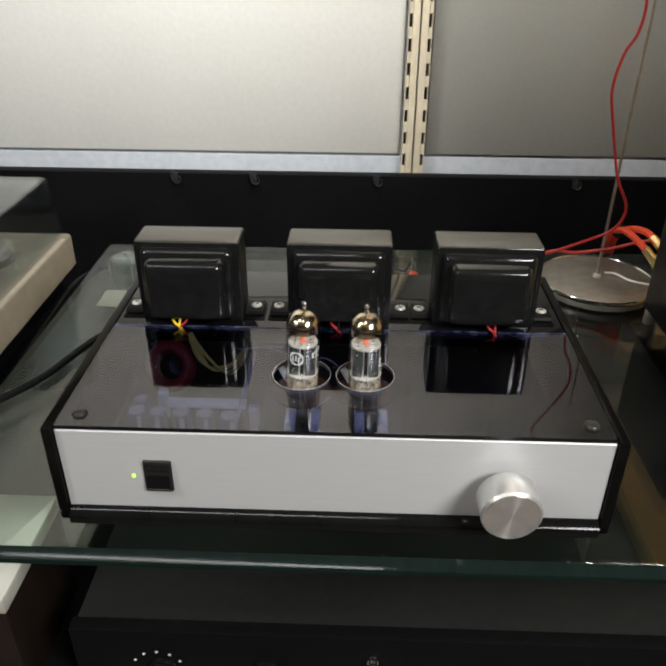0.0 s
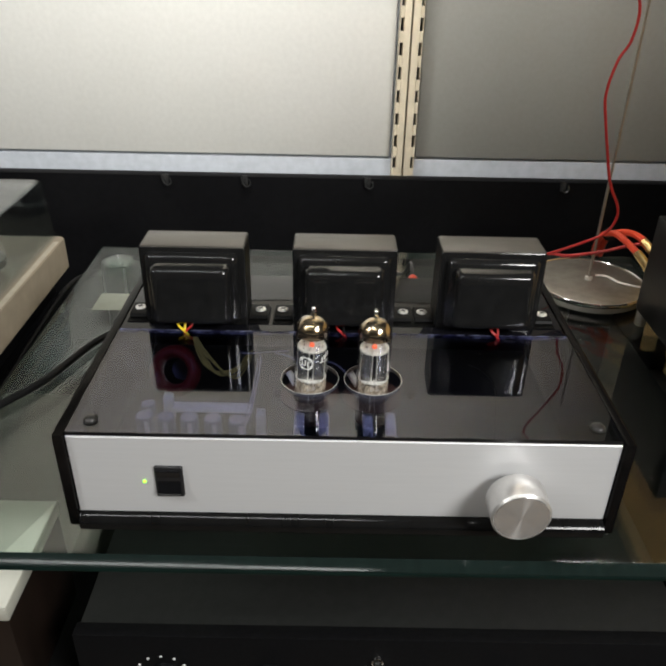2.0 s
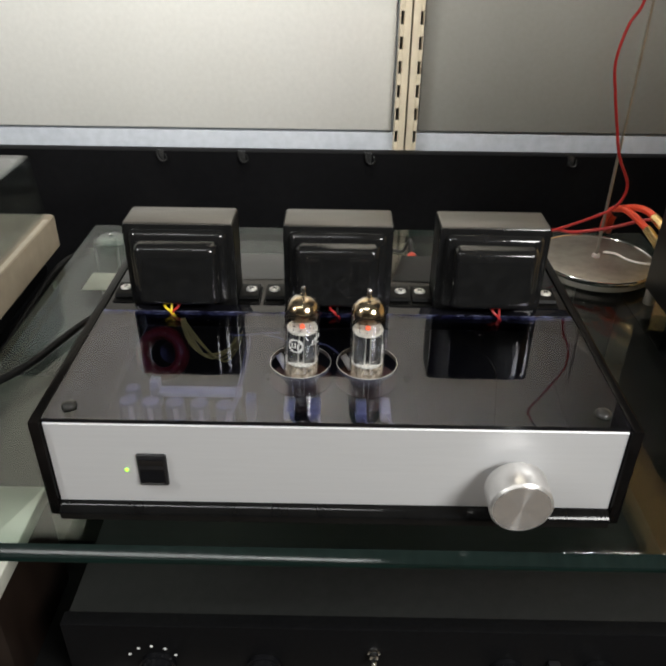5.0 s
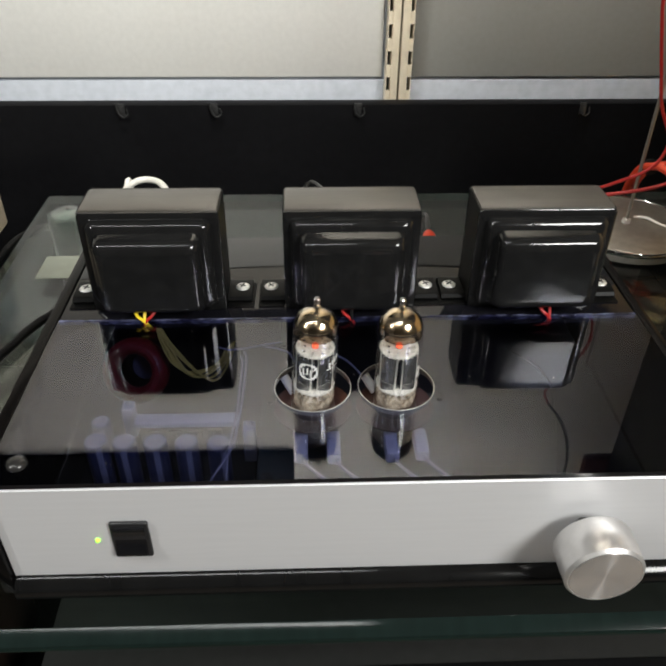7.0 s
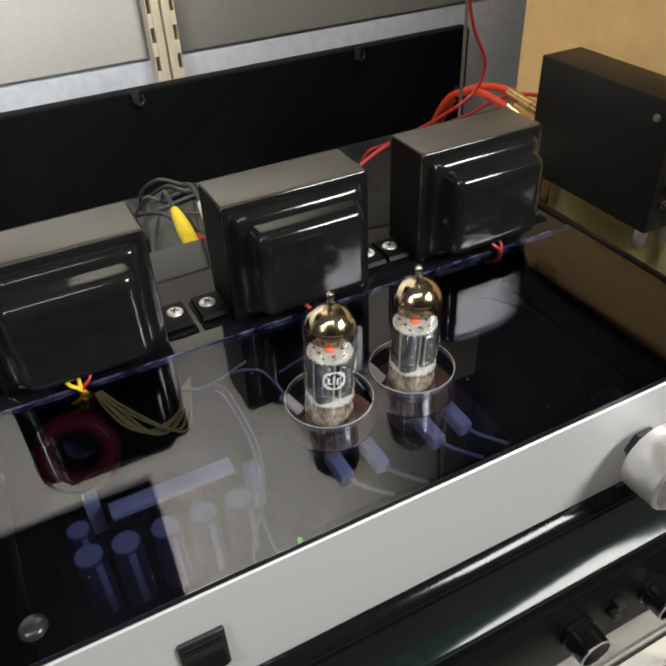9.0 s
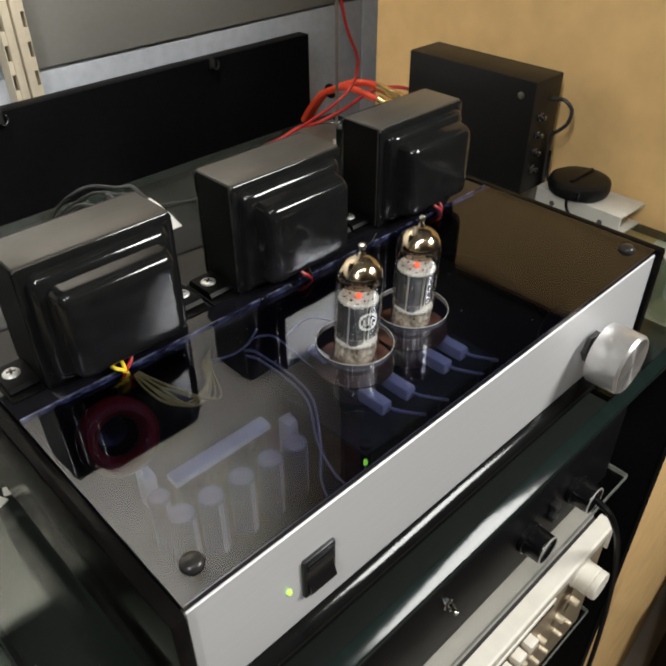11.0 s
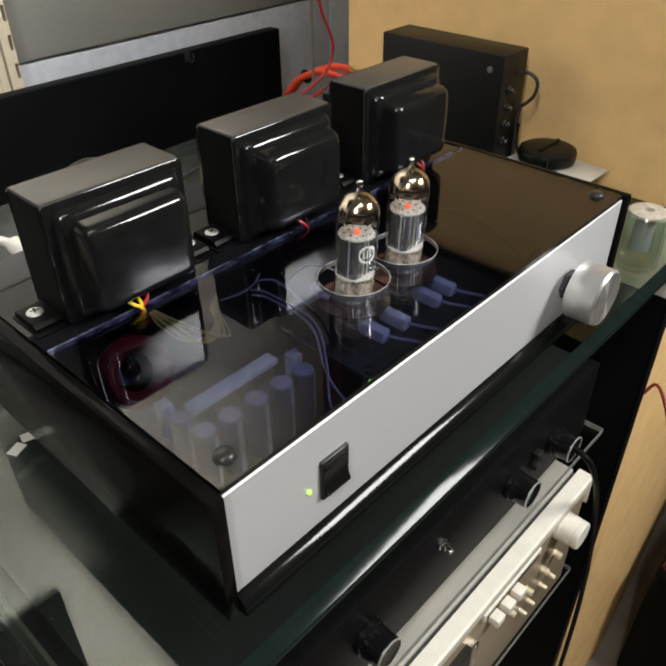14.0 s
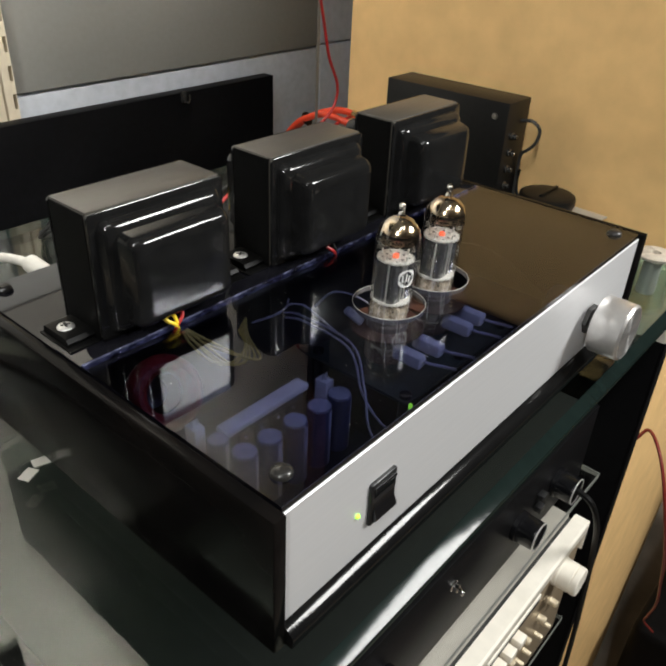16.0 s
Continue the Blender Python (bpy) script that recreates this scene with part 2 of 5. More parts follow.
M_ORANGEWIRE = material("orange_red_cable", (0.66, 0.055, 0.018), 0.42, vary=0.08, scale=200)
M_GREYLEAD = material("grey_lead", (0.035, 0.034, 0.033), 0.4, vary=0.1, scale=200)
M_YELLOW = material("yellow_wire", (0.85, 0.62, 0.03), 0.4, vary=0.08, scale=200)
M_DULLYELLOW = material("dull_yellow_wire", (0.66, 0.52, 0.12), 0.45, vary=0.08, scale=200)
M_WHITEWIRE = material("white_wire", (0.80, 0.77, 0.70), 0.45, vary=0.06, scale=200)
M_WHITESLEEVE = material("white_plastic_sleeve", (0.80, 0.78, 0.74), 0.4, vary=0.05, scale=200)
M_GREYWIRE = material("lilac_grey_wire", (0.44, 0.43, 0.48), 0.45, vary=0.06, scale=200)
M_BLACKWIRE = material("black_cable", (0.006, 0.006, 0.006), 0.5, spec=0.12, vary=0.15, scale=200)
M_BRASSKNOB = material("pale_gold_knob", (0.72, 0.62, 0.45), 0.42, 0.4, vary=0.1, scale=300)
M_GOLD = material("gold_plate", (0.85, 0.62, 0.28), 0.22, 1.0, vary=0.1, scale=200)
M_PLINTH = material("beige_plinth", (0.27, 0.225, 0.165), 0.55, spec=0.3, vary=0.1, scale=70, second=(0.22, 0.18, 0.13), patch=10, patch_amount=0.5)
M_PALEPLINTH = material("pale_worn_edge", (0.42, 0.37, 0.29), 0.6, vary=0.1, scale=90, spec=0.2)
M_COVER = clear("clear_dust_cover", (0.82, 0.85, 0.86), 1.5, 0.03, 0.06, 30)
M_CREAMPLASTIC = material("cream_plastic", (0.87, 0.82, 0.72), 0.38, vary=0.04, scale=100, second=(0.80, 0.75, 0.64), patch=15, patch_amount=0.4)
M_LID = material("grey_cream_lid", (0.46, 0.45, 0.39), 0.5, vary=0.06, scale=80, second=(0.38, 0.37, 0.32), patch=14, patch_amount=0.6)
M_SILVER = material("bronze_front", (0.42, 0.33, 0.22), 0.35, 0.4, vary=0.04, scale=400, stretch=(0.05, 1, 1))
M_GREYTOP = material("grey_deck_top", (0.47, 0.445, 0.39), 0.45, 0.1, vary=0.08, scale=120)
M_GREYSTAND = material("grey_laminate", (0.075, 0.073, 0.062), 0.6, vary=0.08, scale=60, second=(0.06, 0.058, 0.048), patch=9, patch_amount=0.5)
M_PAPER = material("pale_paper", (0.27, 0.285, 0.235), 0.8, vary=0.05, scale=120)
M_PAPERWHITE = material("white_card", (0.66, 0.64, 0.57), 0.7, vary=0.04, scale=90)
M_WHITEMETAL = material("white_coated_metal", (0.60, 0.58, 0.52), 0.45, vary=0.06, scale=100, second=(0.6, 0.56, 0.5), patch=30, patch_amount=0.5)
M_WHITEPAINT = material("white_print", (0.82, 0.82, 0.80), 0.5, vary=0.03)
M_CLIP = material("clear_grey_plastic", (0.025, 0.025, 0.025), 0.15, vary=0.3, scale=300, spec=0.5)
M_SHINY = clear("cut_glass", (0.92, 0.96, 0.94), 1.7)
M_JARCAP = material("frosted_beige_plastic", (0.48, 0.43, 0.36), 0.28, vary=0.15, scale=300, spec=0.6)
M_BROWNWOOD = material("dark_brown_wood", (0.012, 0.007, 0.005), 0.4, vary=0.35, scale=40, stretch=(1, 1, 0.1))

# ---- mesh helpers ----


def box(bm, x0, x1, y0, y1, z0, z1, bev=0.0, seg=2, mi=0):
    before = set(bm.faces)
    r = bmesh.ops.create_cube(bm, size=1.0, matrix=Matrix.Translation(((x0 + x1) / 2, (y0 + y1) / 2, (z0 + z1) / 2)) @ Matrix.Diagonal((abs(x1 - x0), abs(y1 - y0), abs(z1 - z0), 1)))
    if bev:
        edges = {e for v in r["verts"] for e in v.link_edges}
        bmesh.ops.bevel(bm, geom=list(edges), offset=bev, segments=seg, affect="EDGES", profile=0.5)
    for f in bm.faces:
        if f not in before:
            f.material_index = mi
    return bm


def lathe(bm, profile, seg=32, m=Matrix.Identity(4), mi=0):
    """Turn a profile of (radius, height) round the z axis of m; radius 0 closes an end."""
    rings = []
    for r, z in profile:
        if r < 1e-7:
            rings.append([bm.verts.new(m @ Vector((0, 0, z)))])
        else:
            rings.append([bm.verts.new(m @ Vector((r * math.cos(2 * math.pi * i / seg), r * math.sin(2 * math.pi * i / seg), z))) for i in range(seg)])
    for a, b in zip(rings, rings[1:]):
        for i in range(seg):
            j = (i + 1) % seg
            if len(a) == 1 and len(b) == 1:
                continue
            if len(a) == 1:
                f = bm.faces.new((a[0], b[i], b[j]))
            elif len(b) == 1:
                f = bm.faces.new((a[j], a[i], b[0]))
            else:
                f = bm.faces.new((a[j], a[i], b[i], b[j]))
            f.material_index = mi
    return bm


def rod(bm, a, b, r, seg=16, bev=0.0):
    a, b = Vector(a), Vector(b)
    d = b - a
    m = Matrix.Translation(a) @ d.to_track_quat("Z", "Y").to_matrix().to_4x4()
    h = d.length
    e = bev or r * 0.12
    return lathe(bm, [(0, 0), (r - e, 0), (r, e), (r, h - e), (r - e, h), (0, h)], seg, m)


def smooth_line(points, step=6):
    pts = [Vector(p) for p in points]
    pts = [pts[0] * 2 - pts[1]] + pts + [pts[-1] * 2 - pts[-2]]
    out = []
    for i in range(1, len(pts) - 2):
        p0, p1, p2, p3 = pts[i - 1:i + 3]
        for k in range(step):
            t = k / step
            out.append(0.5 * (2 * p1 + (p2 - p0) * t + (2 * p0 - 5 * p1 + 4 * p2 - p3) * t * t + (3 * p1 - p0 - 3 * p2 + p3) * t ** 3))
    out.append(pts[-2])
    return out


def sweep(bm, points, r, seg=8, step=6):
    """A round wire along a smooth line."""
    line = smooth_line(points, step)
    rings, side = [], None
    for i, p in enumerate(line):
        d = (line[min(i + 1, len(line) - 1)] - line[max(i - 1, 0)]).normalized()
        if side is None:
            side = d.orthogonal().normalized()
        side = (side - d * side.dot(d)).normalized()
        up = d.cross(side)
        rings.append([bm.verts.new(p + r * (math.cos(2 * math.pi * k / seg) * side + math.sin(2 * math.pi * k / seg) * up)) for k in range(seg)])
    for a, b in zip(rings, rings[1:]):
        for k in range(seg):
            j = (k + 1) % seg
            bm.faces.new((a[k], a[j], b[j], b[k]))
    bm.faces.new(rings[0][::-1])
    bm.faces.new(rings[-1])
    return bm


def loft(bm, rings, cap=(True, True)):
    vs = [[bm.verts.new(p) for p in ring] for ring in rings]
    n = len(vs[0])
    for a, b in zip(vs, vs[1:]):
        for i in range(n):
            j = (i + 1) % n
            bm.faces.new((a[i], a[j], b[j], b[i]))
    if cap[0]:
        bm.faces.new(vs[0][::-1])
    if cap[1]:
        bm.faces.new(vs[-1])
    return bm


def round_rect(cx, cz, hw, hh, r, seg=5):
    pts = []
    for sx, sz, a0 in ((1, 1, 0), (-1, 1, 90), (-1, -1, 180), (1, -1, 270)):
        for k in range(seg + 1):
            a = radians(a0 + 90 * k / seg)
            pts.append((cx + sx * (hw - r) + r * math.cos(a), cz + sz * (hh - r) + r * math.sin(a)))
    return pts


def nb():
    return bmesh.new()


def mesh_of(name, bm, mats, smooth=True, angle=35):
    bmesh.ops.recalc_face_normals(bm, faces=bm.faces)
    me = bpy.data.meshes.new(name)
    if smooth:
        for f in bm.faces:
            f.smooth = True
        for e in bm.edges:
            if len(e.link_faces) == 2 and e.calc_face_angle(0) > radians(angle):
                e.smooth = False
    bm.to_mesh(me)
    bm.free()
    for m in (mats if isinstance(mats, (list, tuple)) else [mats]):
        me.materials.append(m)
    return me


def thing(name, loc, label, category, group="", kind=""):
    ob = new(name)
    ob.empty_display_size = 0.02
    ob.location = loc
    return tagged(ob, label, category, group, kind)


def base_of(ob):
    while ob.parent:
        ob = ob.parent
    return ob.location


def part(name, bm, mats, parent, label=""):
    """One mesh under a thing or a part; the bmesh is in world coordinates."""
    bmesh.ops.translate(bm, verts=bm.verts, vec=-Vector(base_of(parent)))
    ob = new(name, mesh_of(name, bm, mats))
    ob.parent = parent
    return tagged(ob, label)


def solid(name, bm, mats, label, category, group="", kind=""):
    return tagged(new(name, mesh_of(name, bm, mats)), label, category, group, kind)


# ---- the room ----
WALL_Y, PART_X = 0.65, 0.335
FLOOR_Z, CEIL_Z = -1.05, 1.75

solid("floor", box(nb(), -2.2, 1.9, -2.4, 0.75, FLOOR_Z - 0.05, FLOOR_Z), M_FLOOR, "tan tiled floor under the rack", "floor", kind="structure")
solid("ceiling", box(nb(), -2.2, 1.9, -2.4, 0.75, CEIL_Z, CEIL_Z + 0.05), M_ROOM, "plain grey ceiling over the room", "ceiling", kind="structure")
wall = solid("wall_north", box(nb(), -2.2, 1.9, WALL_Y, WALL_Y + 0.1, FLOOR_Z, CEIL_Z), M_TRIM, "blue-grey wall behind the rack with white panels", "wall", kind="structure")
solid("wall_west", box(nb(), -2.3, -2.2, -2.4, 0.75, FLOOR_Z, CEIL_Z), M_DIMROOM, "plain grey side wall of the room", "wall", kind="structure")
solid("wall_south", box(nb(), -2.2, 1.9, -2.5, -2.4, FLOOR_Z, CEIL_Z), M_DIMROOM, "plain grey wall behind the viewer", "wall", kind="structure")
solid("wall_east", box(nb(), 1.9, 2.0, -2.4, 0.75, FLOOR_Z, CEIL_Z), M_DIMROOM, "plain grey far side wall", "wall", kind="structure")
bm = nb()
loft(bm, [[(x, y, z) for x, y in ((PART_X, 0.010), (0.66, 0.010), (1.35, 0.08), (1.35, 0.377), (PART_X, 0.377))] for z in (FLOOR_Z, CEIL_Z)])
solid("wall_partition", bm, M_ORANGE, "ochre painted partition wall beside the rack", "wall", kind="structure")

solid("trim_corner", box(nb(), PART_X - 0.001, PART_X + 0.040, 0.002, 0.0095, FLOOR_Z, CEIL_Z, 0.003, 3), M_ORANGE, "ochre painted corner trim of the partition wall", "trim", kind="structure")
# the right panel takes the darkened copy of the white material
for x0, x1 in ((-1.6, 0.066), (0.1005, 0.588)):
    part("wall_panel", box(nb(), x0, x1, WALL_Y - 0.006, WALL_Y, 0.034, 0.30, 0.0015), M_FABRIC if x0 < 0 else M_DIMFABRIC, wall, "off-white wall panel" if x0 < 0 else "wall panel with its dimmer light put into the colour")
part("wall_strip", box(nb(), 0.594, 1.2, WALL_Y - 0.005, WALL_Y, 0.036, 0.30, 0.0015), M_TRIM, wall)
part("upper_wall", box(nb(), -2.2, 0.575, WALL_Y - 0.012, WALL_Y, 0.302, CEIL_Z, 0.001), M_UPPER, wall, "plain grey-beige upper wall")
part("upper_panel", box(nb(), 0.577, 1.9, WALL_Y - 0.010, WALL_Y, 0.302, CEIL_Z, 0.001), M_DARKPANEL, wall, "dark grey panel")
part("wall_shelf", box(nb(), -1.2, -0.05, WALL_Y - 0.020, WALL_Y - 0.0125, 0.69, 1.6, 0.002), M_BLACKPANEL, wall, "dark shelf box high on the wall")
solid("partition_board", box(nb(), 0.297, 0.62, 0.3775, 0.389, 0.456, 1.05, 0.002), M_DARKRED_PANEL, "dark red board fixed high on the end of the partition", "panel", kind="structure")
solid("partition_panel", box(nb(), PART_X - 0.012, PART_X - 0.0005, 0.012, 0.377, 0.268, CEIL_Z, 0.001), M_DARKPANEL, "dark panel fixed high on the partition wall", "panel", kind="structure")
part("wall_strip", box(nb(), 0.594, 1.2, WALL_Y - 0.005, WALL_Y, -0.3, 0.033, 0.0015), M_TRIM, wall)
part("wall_strip", box(nb(), -1.6, 0.591, WALL_Y - 0.005, WALL_Y, -0.3, 0.0308, 0.0015), M_TRIM, wall)


def upright(x, side):
    """One channel of the double upright: its slots run along the outer side."""
    t = thing("slotted_upright", (x, 0.63, -0.1), "cream steel shelf upright with a row of slots", "shelf upright", "shelf uprights on the wall", "structure")
    bm = nb()
    w = 0.0068
    lo, hi = x + side * w, x + side * (w - 0.0008)
    box(bm, min(lo, hi), max(lo, hi), 0.6235, 0.644, -0.1, 0.30)
    lo, hi = x + side * (w - 0.0048), x - side * (w - 0.0004)
    box(bm, min(lo, hi), max(lo, hi), 0.622, 0.644, -0.1, 0.30, 0.0006)
    lo, hi = x + side * (w - 0.0007), x + side * (w - 0.0049)
    z = -0.1
    while z < 0.28:
        box(bm, min(lo, hi), max(lo, hi), 0.6235, 0.6255, z, z + 0.013)
        z += 0.028
    part("channel", bm, M_CREAM, t)
    part("slot_backing", box(nb(), min(lo, hi), max(lo, hi), 0.640, 0.643, -0.1, 0.30), M_SEAM, t)
    return t


upright(0.0755, -1)
upright(0.0905, 1)

# ---- the rack ----
board = thing("rack_back_board", (-0.2, 0.6, FLOOR_Z), "black board standing behind the glass shelf", "board")
part("board", box(nb(), -1.2, 0.445, 0.598, 0.616, FLOOR_Z, 0.0175, 0.001), M_BOARD, board)
for x in (-0.225, -0.1225, 0.0365, 0.2905):
    bm = nb()
    box(bm, x - 0.004, x + 0.004, 0.5955, 0.598, 0.006, 0.0195, 0.001)
    sweep(bm, [(x - 0.005, 0.594, 0.021), (x - 0.003, 0.5925, 0.011), (x + 0.002, 0.592, 0.006), (x + 0.007, 0.594, 0.009), (x + 0.006, 0.593, 0.015)], 0.0011, 6, 4)
    part("clip", bm, M_CLIP, board, "small clear plastic clip")


def glass_plate(x0, x1, y0, y1, z1, th, label, mat_, bev=0.0012, edge=None):
    """A glass sheet with a ground bevel along the front edge."""
    g = thing("glass_shelf", ((x0 + x1) / 2, (y0 + y1) / 2, z1 - th), label, "glass shelf")
    part("sheet", box(nb(), x0, x1, y0 + bev + 0.0002, y1, z1 - th, z1, 0.0001, 1), [mat_], g)
    if edge is None:
        bm = nb()
        loft(bm, [[(x, y, z) for y, z in ((y0 + bev, z1), (y0 + bev * 0.94, z1 - bev * 0.02), (y0 + bev * 0.06, z1 - bev * 0.57), (y0, z1 - bev * 0.74))] +
                  [(x, y, z) for y, z in ((y0, z1 - th + 0.001), (y0 + 0.001, z1 - th), (y0 + bev, z1 - th))] for x in (x0, x1)])
        bm.normal_update()
        for f in bm.faces:
            f.material_index = 0 if f.normal.z > 0.25 else 1
        part("ground_edge", bm, [M_GROUNDEDGE, M_GLASSEDGE], g, "ground front edge")
    else:
        part("front_edge", box(nb(), x0, x1, y0 - 0.0005, y0 + 0.0001, z1 - th + 0.0004, z1 - 0.0004), edge, g, "frosted front edge")
    for xa, xb in ((x0 - 0.0006, x0 - 0.0001), (x1 + 0.0001, x1 + 0.0006)):
        part("side_edge", box(nb(), xa, xb, y0 + bev, y1, z1 - th + 0.0004, z1 - 0.0004), edge or M_GLASSEDGE, g, "green side edge")
    part("back_edge", box(nb(), x0, x1, y1 + 0.0001, y1 + 0.0006, z1 - th + 0.0004, z1 - 0.0004), M_GLASSEDGE, g)
    return g


glass_plate(-0.263, 0.326, -0.017, 0.432, GLASS_TOP, 0.008, "clear green-edged glass shelf carrying the amplifier", M_GLASS, 0.0068)
glass_plate(-0.19, 0.268, 0.008, 0.432, -0.205, 0.006, "lower clear glass shelf under the black tuner", M_LOWGLASS, 0.0, M_PALEEDGE)
rsp = thing("rack_side_panel", (0.325, 0.2, FLOOR_Z), "black side panel holding up the glass shelf", "panel")
part("board", box(nb(), 0.318, 0.3325, 0.0012, 0.425, FLOOR_Z, -0.0865, 0.001), M_BOARD, rsp)
part("front_edge", box(nb(), 0.3178, 0.3326, -0.001, 0.001, FLOOR_Z, -0.0865, 0.0006), M_BOARD, rsp, "black edge strip")
part("support_rail", box(nb(), 0.316, 0.3325, -0.001, 0.062, -0.0863, GLASS_TOP - 0.0085, 0.0015), M_CREAMPLASTIC, rsp, "cream block on which the glass rests")
part("upper_board", box(nb(), 0.318, 0.3325, 0.312, 0.425, -0.0863, GLASS_TOP - 0.0085, 0.001), M_BOARD, rsp)
for x in (-0.25, 0.25):
    solid("rack_post", rod(nb(), (x, 0.415, FLOOR_Z), (x, 0.415, GLASS_TOP - 0.0083), 0.012, 20), M_BLACK, "black round post of the rack", "post", "rack posts")

# ---- the amplifier ----
amp = thing("tube_amplifier", (0, 0.1, GLASS_TOP), "tube amplifier with aluminium front and smoked acrylic top on glass", "amplifier")
AT = 0.0645
HOLES = ((-0.0205, 0.0565), (0.0175, 0.0565))

part("front_panel", box(nb(), -0.15, 0.15, 0.0, 0.003, 0.0105, 0.064, 0.0004, 1), M_ALU, amp, "satin silver front panel")
for s in (-1, 1):
    part("side_panel", box(nb(), s * 0.1505, s * 0.1565, -0.0025, 0.201, 0.0015, 0.0665, 0.0012), M_DARKWOOD, amp, "black stained side panel")
part("base_plate", box(nb(), -0.15, 0.15, 0.0095, 0.2, 0.0, 0.0035, 0.0005), M_INNER, amp)
bm = nb()
loft(bm, [[(x, y, z) for y, z in ((0.009, 0.0102), (0.0003, 0.0102), (-0.0004, 0.0100), (-0.0046, 0.0071), (-0.0052, 0.0062), (-0.0053, 0.0045), (-0.0051, 0.0012), (-0.0044, 0.0004), (0.009, 0.0002))] for x in (-0.15, 0.15)])
part("front_rail", bm, M_RAIL, amp, "gloss black rail")
part("rear_panel", box(nb(), -0.15, 0.15, 0.1965, 0.2, 0.004, 0.0632, 0.0005), M_BLACK, amp)
part("rear_deck", box(nb(), -0.15, 0.15, 0.1118, 0.201, 0.0635, 0.0660, 0.0006), M_DECK, amp, "glossy black rear deck")


def top_cover():
    """Smoked sheet with two round holes for the tubes."""
    bm = nb()
    x0, x1, y0, y1, z0, z1 = -0.15, 0.15, 0.0005, 0.1112, 0.0645, 0.0668
    seg = 40
    R = 0.0172

    def quad_ring(cx, cy, xa, xb):
        """A cell xa..xb by y0..y1 with a hole."""
        outer, inner = [], []
        for i in range(seg):
            a = 2 * math.pi * (i + 0.5) / seg
            c, s = math.cos(a), math.sin(a)
            k = min((xb - cx) / c if c > 0 else (xa - cx) / c, (y1 - cy) / s if s > 0 else (y0 - cy) / s)
            outer.append((cx + c * k, cy + s * k))
            inner.append((cx + c * R, cy + s * R))
        for z, flip in ((z1, False), (z0, True)):
            vo = [bm.verts.new((*p, z)) for p in outer]
            vi = [bm.verts.new((*p, z)) for p in inner]
            for i in range(seg):
                j = (i + 1) % seg
                f = (vo[i], vo[j], vi[j], vi[i])
                bm.faces.new(f[::-1] if flip else f).material_index = 0
        a = [bm.verts.new((*p, z1)) for p in inner]
        b = [bm.verts.new((*p, z0)) for p in inner]
        for i in range(seg):
            j = (i + 1) % seg
            bm.faces.new((a[j], a[i], b[i], b[j])).material_index = 2
        corners = [(xa, y0), (xb, y0), (xb, y1), (xa, y1)]
        for z in (z1, z0):
            for px, py in corners:
                best = sorted(range(seg), key=lambda i: (outer[i][0] - px) ** 2 + (outer[i][1] - py) ** 2)[:2]
                bm.faces.new([bm.verts.new((*outer[i], z)) for i in best] + [bm.verts.new((px, py, z))])

    mid = (HOLES[0][0] + HOLES[1][0]) / 2
    quad_ring(*HOLES[0], HOLES[0][0] - 0.03, mid)
    quad_ring(*HOLES[1], mid, HOLES[1][0] + 0.03)
    for xa, xb in ((x0, HOLES[0][0] - 0.03), (HOLES[1][0] + 0.03, x1)):
        for z in (z1, z0):
            bm.faces.new([bm.verts.new(p) for p in ((xa, y0, z), (xb, y0, z), (xb, y1, z), (xa, y1, z))])
    ring = [(x0, y0), (x1, y0), (x1, y1), (x0, y1)]
    for (ax, ay), (bx, by) in zip(ring, ring[1:] + ring[:1]):
        bm.faces.new([bm.verts.new(p) for p in ((ax, ay, z0), (bx, by, z0), (bx, by, z1), (ax, ay, z1))]).material_index = 1
    bmesh.ops.remove_doubles(bm, verts=bm.verts, dist=1e-6)
    return bm


M_HOLEEDGE = material("polished_hole_edge", (0.16, 0.15, 0.15), 0.12, 0.0, vary=0.2, scale=80)
part("top_cover", top_cover(), [M_SMOKE, M_SMOKEEDGE, M_HOLEEDGE], amp, "smoked see-through acrylic top cover")


# added bright ring draws the glint along each polished hole edge
for hx, hy in HOLES:
    part("hole_glint", lathe(nb(), [(0.01715, 0.06685), (0.01722, 0.06700), (0.01738, 0.06700), (0.01745, 0.06685)], 64, Matrix.Translation((hx, hy, 0))), M_SCREW, amp, "thin bright ring for the glint on the polished hole edge")


def dome_screw(parent, x, y, z, r, h, mat_, name="screw", cross=True, label=""):
    bm = nb()
    m = Matrix.Translation((x, y, z))
    lathe(bm, [(r, 0), (r, h * 0.25), (r * 0.92, h * 0.55), (r * 0.7, h * 0.85), (r * 0.35, h), (0, h * 1.02)], 24, m)
    ob = part(name, bm, mat_, parent, label)
    if cross:
        bm = nb()
        a = random.random() * 90
        for k in (0, 90):
            q = nb()
            box(q, -r * 0.52, r * 0.52, -r * 0.13, r * 0.13, h * 0.7, h * 1.08)
            bmesh.ops.transform(q, matrix=m @ pose(0, 0, 0, 0, 0, a + k), verts=q.verts)
            tmp = bpy.data.meshes.new("tmp")
            q.to_mesh(tmp)
            bm.from_mesh(tmp)
            bpy.data.meshes.remove(tmp)
        part("cross_slot", bm, M_SEAM, ob)
    return ob


for x in (-0.139, 0.139):
    dome_screw(amp, x, 0.0115, 0.0668, 0.0042, 0.0026, M_DARKSCREW, "cover_screw", cross=False, label="dark domed cover screw")

for x in (-0.139, 0.139):
    dome_screw(amp, x, 0.193, 0.0660, 0.0040, 0.0024, M_DARKSCREW, "deck_screw", cross=False, label="dark domed deck screw")
